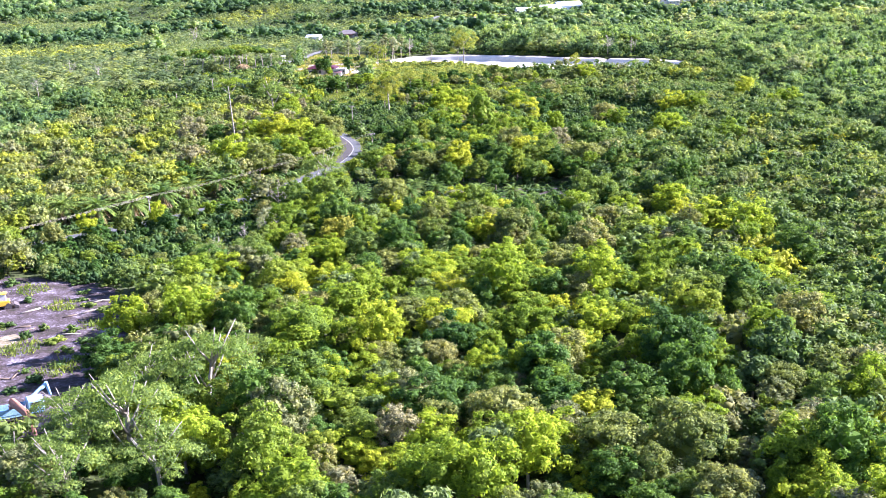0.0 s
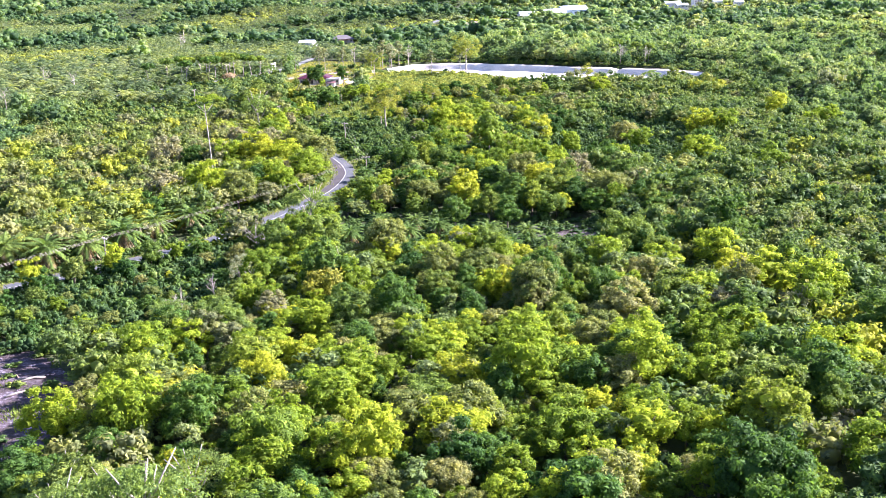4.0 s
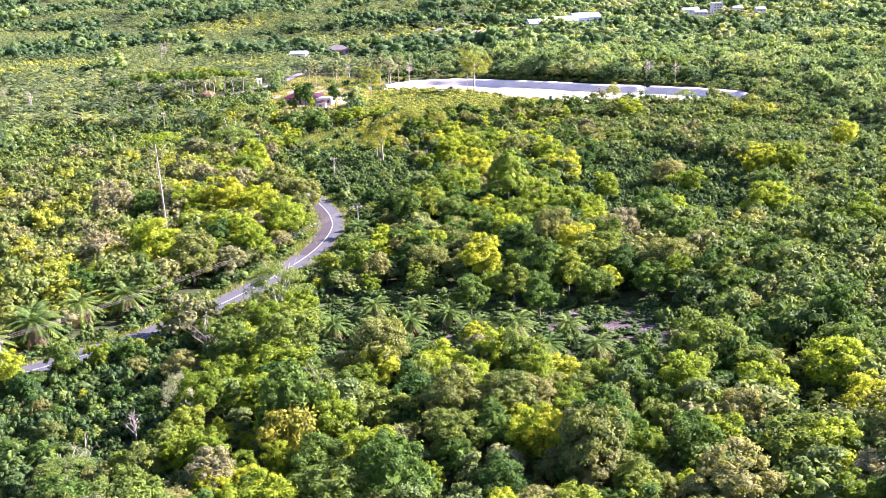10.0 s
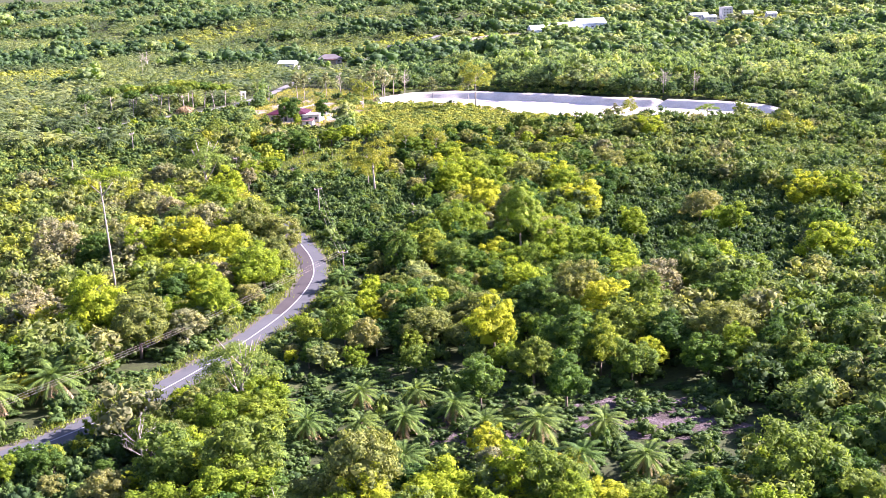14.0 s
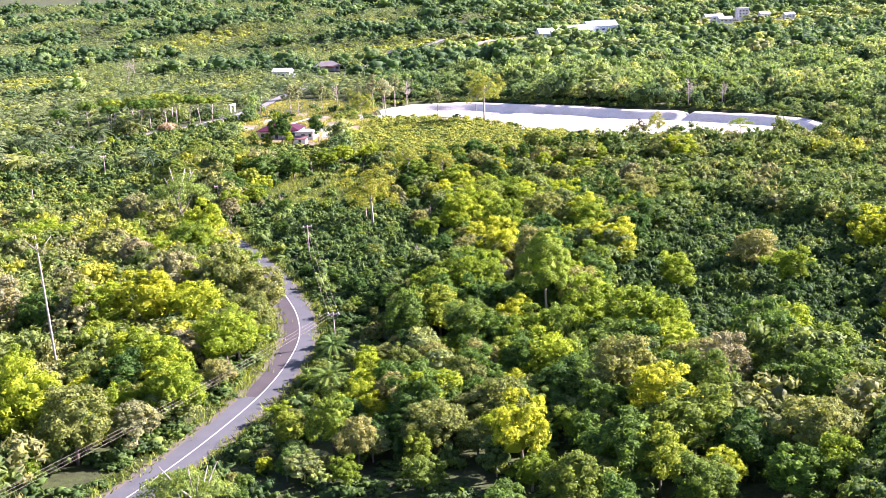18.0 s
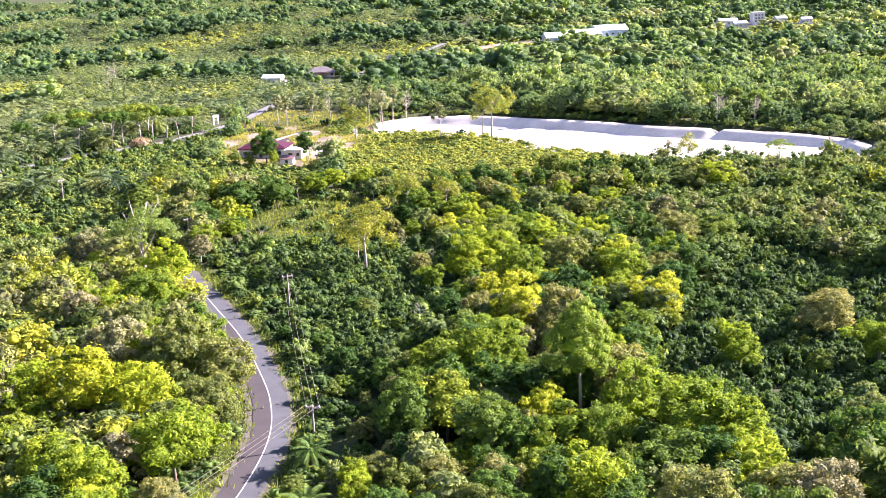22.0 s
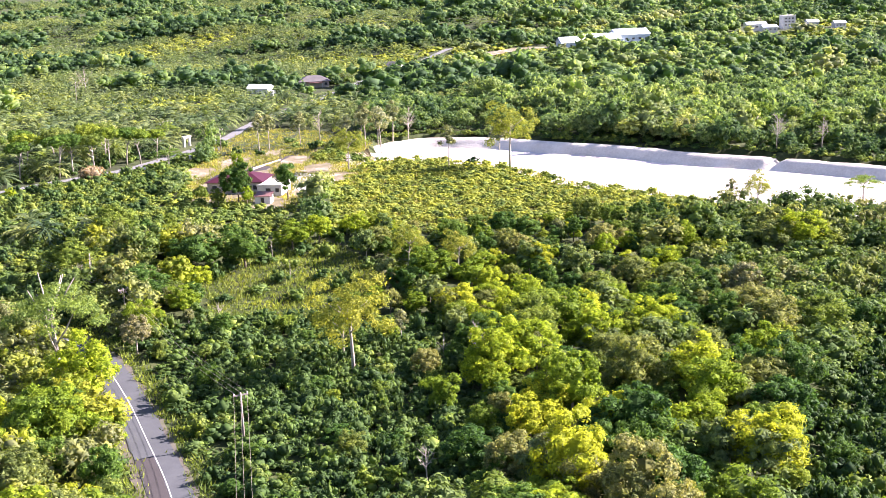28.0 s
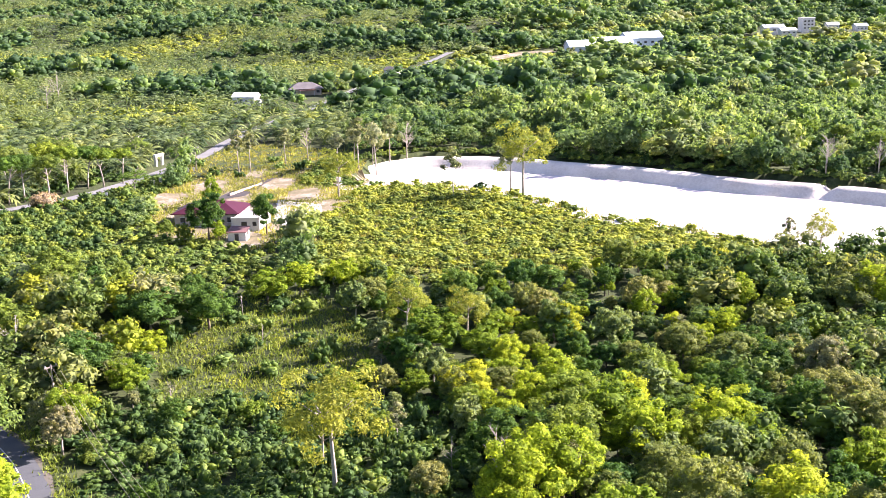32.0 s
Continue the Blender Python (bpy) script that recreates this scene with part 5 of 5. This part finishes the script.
keep = (inside(X, Y, VALLEY) | inside(X, Y, DARK_SCRUB)) & (road_gap(X, Y, ROAD_LINE) > 7) & clear_of_own(X, Y, 0.5) & (rng.uniform(size=len(X)) < 0.6)
for x, y in zip(X[keep], Y[keep]):
    kind = ("deep", "green", "young", "leafy", "forest")[int(rng.choice(5, p=(0.34, 0.2, 0.16, 0.16, 0.14)))]
    place(KINDS[kind, int(rng.integers(3))], float(x), float(y), float(rng.uniform(0.35, 0.78)), tall=float(rng.uniform(0.6, 0.95)))
X, Y, rng = jitter_grid(-104, -34, 205, 312, 5.6, 24)
keep = inside(X, Y, LOW_LEFT) & (road_gap(X, Y, ROAD_LINE) > 5.5) & clear_of_own(X, Y, 0.3) & (rng.uniform(size=len(X)) < 0.8)
for x, y in zip(X[keep], Y[keep]):
    kind = ("deep", "green", "forest", "lime", "olive")[int(rng.choice(5, p=(0.34, 0.2, 0.22, 0.14, 0.1)))]
    near = float(road_gap(np.array([x]), np.array([y]), ROAD_LINE)[0])
    place(KINDS[kind, int(rng.integers(3))], float(x), float(y), float(rng.uniform(0.38, 0.8)) * (1.1 if near < 14 and x > -72 else 0.85), tall=float(rng.uniform(0.65, 1.0)))
REST = np.array(rest).reshape(-1, 2)

# ---- the forest: undergrowth and the joined rest ----
low_tree = [crown(200 + i, 3.0, 6.8, 0.3, 20, 430, 0.31, "dome", 0.6, 1.2) for i in range(6)]
low_bush = [crown(220 + i, 1.5, 2.4, -0.4, 8, 120, 0.23, "dome", 0.75) for i in range(5)]
far_tree = [crown(240 + i, 3.2, 5.6, 0.2, 8, 90, 0.5, "dome", 0.85) for i in range(6)]
far_palm = [tuple(np.array(a) for a in frond_palm(260 + i, 4.0, 13, 2.6, 2, 0.22)) for i in range(3)]
if len(REST):
    n = len(REST)
    merged("forest_canopy", low_tree, REST[:, 0], REST[:, 1], (bulk := np.clip(rng.lognormal(-0.06, 0.25, n), 0.6, 1.4)), bulk * rng.uniform(0.7, 1.05, n), np.where(REST[:, 0] < -30, rng.uniform(0.35, 1, n), np.clip(rng.normal(0.42, 0.24, n), 0, 1)), leaf_mixed, "mixed green forest canopy of joined crowns", "forest", 1)

BANK_LINE, PIT_LINE = spline(BANK, 2.0), spline(PIT + PIT[:1], 2.0)
X, Y, rng = jitter_grid(-190, 200, 86, 702, 5.8, 31)
keep = in_view(X, Y, 4) & (road_gap(X, Y, ROAD_LINE) > 4.8) & open_ground(X, Y) | (inside(X, Y, CLEARED) & (rng.uniform(size=len(X)) < 0.35))
keep |= inside(X, Y, GARDEN) & (rng.uniform(size=len(X)) < 0.35)
keep &= ~inside(X, Y, HOUSE_FRONT) | (rng.uniform(size=len(X)) < 0.5)
thin = inside(X, Y, HILLSIDE) | inside(X, Y, HOUSE_FRONT) | inside(X, Y, VIOLET) | inside(X, Y, PALM_GROUND)
keep &= road_gap(X, Y, BANK_LINE) > 4.5
keep &= ~thin | (rng.uniform(size=len(X)) < 0.45)
X, Y = X[keep], Y[keep]
n = len(X)
litter = inside(X, Y, CLEARED)
merged("undergrowth", low_bush, X, Y, rng.uniform(0.8, 1.5, n) * np.where(litter, 0.75, 1), rng.uniform(0.7, 1.6, n) * np.where(litter, 0.45, np.where(inside(X, Y, SCRUB) | inside(X, Y, HOUSE_FRONT), 0.5, 1)), np.where(inside(X, Y, SCRUB), rng.uniform(0.5, 0.9, n), rng.uniform(0.05, 0.62, n)), leaf_scrub, "dense green undergrowth of bushes and saplings", "undergrowth", 2)
X, Y, rng = jitter_grid(-190, 150, 200, 722, 2.9, 33)
rim, brow = road_gap(X, Y, PIT_LINE), road_gap(X, Y, BANK_LINE)
keep = (inside(X, Y, VALLEY) | (inside(X, Y, SCRUB) & ((rim > 6) | (rng.uniform(size=len(X)) < 0.25))) | (inside(X, Y, HOUSE_FRONT) & ~inside(X, Y, YARD)) | ((brow > 3.5) & (brow < 13) & (Y > 600) & ~inside(X, Y, PIT_CUT)) | inside(X, Y, DARK_SCRUB) | inside(X, Y, LOW_LEFT) | inside(X, Y, LOW_FAR) | inside(X, Y, BESIDE) & (road_gap(X, Y, FAR_LINE) > 5) & ~inside(X, Y, YARD) | (inside(X, Y, PALM_GROUND) & (~inside(X, Y, VIOLET) | (rng.uniform(size=len(X)) < 0.8)))) & (road_gap(X, Y, ROAD_LINE) > 4.8)
edge = road_gap(X, Y, ROAD_LINE)
keep |= (edge > 5.2) & (edge < 9) & (Y > 251) & (X > -110)
X, Y = X[keep], Y[keep]
n = len(X)
tint = np.where(inside(X, Y, SCRUB) | inside(X, Y, LOW_FAR) | inside(X, Y, BESIDE) | inside(X, Y, HOUSE_FRONT) | (Y > 600), np.where(inside(X, Y, SCRUB), rng.uniform(0.55, 0.95, n), rng.uniform(0.4, 0.74, n)), np.where(inside(X, Y, DARK_SCRUB), rng.uniform(0, 0.25, n), np.where(inside(X, Y, LOW_LEFT), rng.uniform(0.0, 0.38, n), rng.uniform(0.08, 0.46, n))))
merged("scrub", low_bush, X, Y, rng.uniform(0.6, 1.25, n), rng.uniform(0.45, 1.15, n) * np.where(inside(X, Y, LOW_LEFT), 1.25, np.where(inside(X, Y, DARK_SCRUB), 1.3, np.where(inside(X, Y, PALM_GROUND), 0.6, np.where(inside(X, Y, VALLEY), 0.55 + 0.7 * smooth(6, 20, road_gap(X, Y, ROAD_LINE)), np.where(inside(X, Y, SCRUB), 0.62, 0.8))))), tint, leaf_scrub, "low tangled green scrub on the slope", "scrub", 3)

# woods beyond the single trees
X, Y, rng = jitter_grid(-330, 330, 100, 805, 5.6, 41)
single = (np.abs(X) < 141) & (Y < 562)
keep = in_view(X, Y, 18) & open_ground(X, Y) & ~single & ~inside(X, Y, SCRUB) & ~inside(X, Y, HILLSIDE)
plantation = (X < -20) & (Y > 560) & ((X < -70) | (Y > 719))
keep &= ~inside(X, Y, HOUSE_FRONT) & (~inside(X, Y, LOW_FAR) | (rng.uniform(size=len(X)) < 0.25))
keep &= ~plantation & (road_gap(X, Y, BANK_LINE) > 12) & (road_gap(X, Y, PIT_LINE) > 10) & clear_of_own(X, Y)
X, Y = X[keep], Y[keep]
n = len(X)
wave = np.sin(X * 0.041 + 1.6 * np.sin(Y * 0.03)) * np.sin(Y * 0.05 + 1.3 * np.sin(X * 0.023) + 0.5)
low_edge = np.where((X > 60) & (X < 160) & (Y < 640), 0.6, 1.0) * (1 + 0.3 * wave * (Y > 640))
merged("woodland", low_tree, X, Y, low_edge * (bulk := np.clip(rng.lognormal(0.0, 0.36, n), 0.45, 1.65)), low_edge * bulk * rng.uniform(0.65, 1.15, n), np.clip(0.36 + 0.24 * wave + rng.normal(0, 0.2, n), 0, 1), leaf_hazed, "mixed green woodland round the pit", "woodland", 4)

def bands(X, Y):
    """Broad belts across the far country: darker woods with hill shade painted in, and light open slopes."""
    b = np.sin(X * 0.011 + 0.8 * np.sin(Y * 0.0078) + 1.0) * np.sin(Y * 0.0203 + 0.9 * np.sin(X * 0.009)) + 0.6 * np.sin(X * 0.027 + Y * 0.0126) * np.sin(Y * 0.036 - X * 0.008 + 2)
    return np.clip(b, -1, 1)


FAR_CLEAR = ([(20, 995.4), (60, 1033), (84, 1043.5), (86, 1023.5), (154, 1058.3), (158, 1118.6), (90, 1103.8), (60, 1059.7), (30, 1029)], [(150, 1091.6), (205, 1112.8), (212, 1156.4), (168, 1155.6)], [(222, 1133.2), (320, 1158.6), (322, 1195.4), (228, 1183.5)])
FAR_FIELD = [(-290, 778), (-140, 767.6), (-82, 778.8), (-92, 818.8), (-180, 813.6), (-300, 828)]
far_bush = [crown(250 + i, 2.2, 2.4, -0.4, 5, 40, 0.5, "dome", 0.8) for i in range(4)]
for cell, y0, y1, seed, grow in ((8.0, 805, 1340, 51, 1.0), (13.5, 1340, 2500, 52, 1.5)):
    X, Y, rng = jitter_grid(-1000, 1000, y0, y1, cell, seed)
    keep = in_view(X, Y, 40) & (road_gap(X, Y, FAR_LINE) > 6)
    for outline in FAR_CLEAR:
        keep &= ~inside(X, Y, outline)
    for bx, by, br in ((-74, 857.6, 10), (-52, 888.1, 10), (-13, 976.3, 7), (-72, 837.5, 5), (-51, 868.1, 6)):
        keep &= (X - bx) ** 2 + (Y - by) ** 2 > br * br
    X, Y = X[keep], Y[keep]
    n = len(X)
    # low belt values darken the tints, for darker trees and painted hill shade
    belt = bands(X, Y)
    speck = np.sin(X * 0.13 + 2 * np.sin(Y * 0.042)) * np.sin(Y * 0.1 + 2 * np.sin(X * 0.06))
    bulk = np.clip(rng.lognormal(0.12, 0.42, n), 0.5, 2.4) * grow
    lone = rng.uniform(size=n)
    wood = (X > 30 + 40 * np.sin(Y * 0.006)) | (belt < -0.35)
    open_slope = ((belt > 0.45) & (lone < 0.75)) | ((speck > 0.55) & (lone < 0.6)) | inside(X, Y, FAR_FIELD)
    sel = wood & ~open_slope
    k = sel.sum()
    merged("far_woods", far_tree, X[sel], Y[sel], bulk[sel], bulk[sel] * rng.uniform(0.5, 0.9, k) * (1 - 0.2 * belt[sel]), np.clip(0.34 + 0.5 * belt[sel] + 0.15 * speck[sel] + rng.normal(0, 0.24, k), 0, 0.92), leaf_hazed, "far green woods towards the horizon", "woods", 5)
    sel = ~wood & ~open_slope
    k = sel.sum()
    merged("far_palms", far_palm, X[sel], Y[sel], rng.uniform(0.85, 1.2, k) * grow, rng.uniform(0.8, 1.4, k) * grow**0.5, np.clip(0.45 + 0.45 * belt[sel] + rng.normal(0, 0.2, k), 0, 1), leaf_palm_hazed, "far oil palm plantation in rows", "plantation", 6)
    sel = open_slope | (lone > 0.5)
    k = sel.sum()
    merged("far_scrub", far_bush, X[sel], Y[sel], rng.uniform(1.0, 2.2, k) * grow, rng.uniform(0.5, 1.2, k), np.clip(0.55 + 0.3 * belt[sel] + rng.normal(0, 0.15, k), 0.1, 1.0), leaf_scrub, "light open scrub and grass on far slopes", "scrub", 8)
X, Y, rng = jitter_grid(-330, -20, 562, 805, 9.4, 61)
keep = in_view(X, Y, 40) & open_ground(X, Y) & ((X < -70) | (Y > 719)) & ~inside(X, Y, BESIDE)
n = keep.sum()
near_palm = [tuple(np.array(a) for a in frond_palm(270 + i, 3.8, 20, 2.6, 5, 0.2)) for i in range(3)]
merged("palm_grove", near_palm, X[keep], Y[keep], rng.uniform(1.1, 1.5, n), rng.uniform(1.1, 1.6, n), rng.uniform(0, 1, n), leaf_palm_hazed, "oil palm grove beside the far road", "plantation", 7)

# ---- grass ----
def tuft(seed, blades=14, high=0.62):
    rng = np.random.default_rng(seed)
    c = rng.normal(0, 0.42, (blades, 3)) * [1, 1, 0]
    d = rng.normal(0, 0.45, (blades, 3)) + [0, 0, 1.0]
    side = np.cross(d, rng.normal(0, 1, (blades, 3)))
    side /= np.linalg.norm(side, axis=1, keepdims=True)
    w = 0.09 * side
    v = np.stack([c - w, c + w, c + d * high * rng.uniform(0.6, 1.1, (blades, 1))], 1).reshape(-1, 3)
    return v, np.arange(blades * 3).reshape(-1, 3)


tufts = [tuft(300 + i) for i in range(5)]
X, Y, rng = jitter_grid(-115, 90, 125, 746, 1.25, 71)
gap = road_gap(X, Y, ROAD_LINE)
grassy = inside(X, Y, HILLSIDE) | ((gap > 3.3) & (gap < 6.5) & (Y > 201)) | (inside(X, Y, SCRUB) & (rng.uniform(size=len(X)) < 0.6)) | (inside(X, Y, GARDEN) & (road_gap(X, Y, FAR_LINE) > 3) & (rng.uniform(size=len(X)) < 0.4)) | (inside(X, Y, YARD) & (np.sin(X * 0.35) * np.sin(Y * 0.18 + 1) > -0.1)) | (inside(X, Y, CLEARED) & (np.sin(X * 0.3 + 1) * np.sin(Y * 0.24) > 0.55))
grassy &= ~inside(X, Y, PIT)
X, Y = X[grassy], Y[grassy]
n = len(X)
merged("grass", tufts, X, Y, rng.uniform(0.8, 1.7, n), rng.uniform(0.6, 1.5, n), np.where(Y > 560, rng.uniform(0.4, 1, n), np.where(Y > 500, rng.uniform(0.0, 0.45, n), rng.uniform(0, 0.3, n))), grass_mat, "tall yellow-green grass and weeds", "grass", 9)


# the patterns that were copied are put away
for ob in KINDS.values():
    for o in (*ob.children_recursive, ob):
        bpy.data.objects.remove(o)
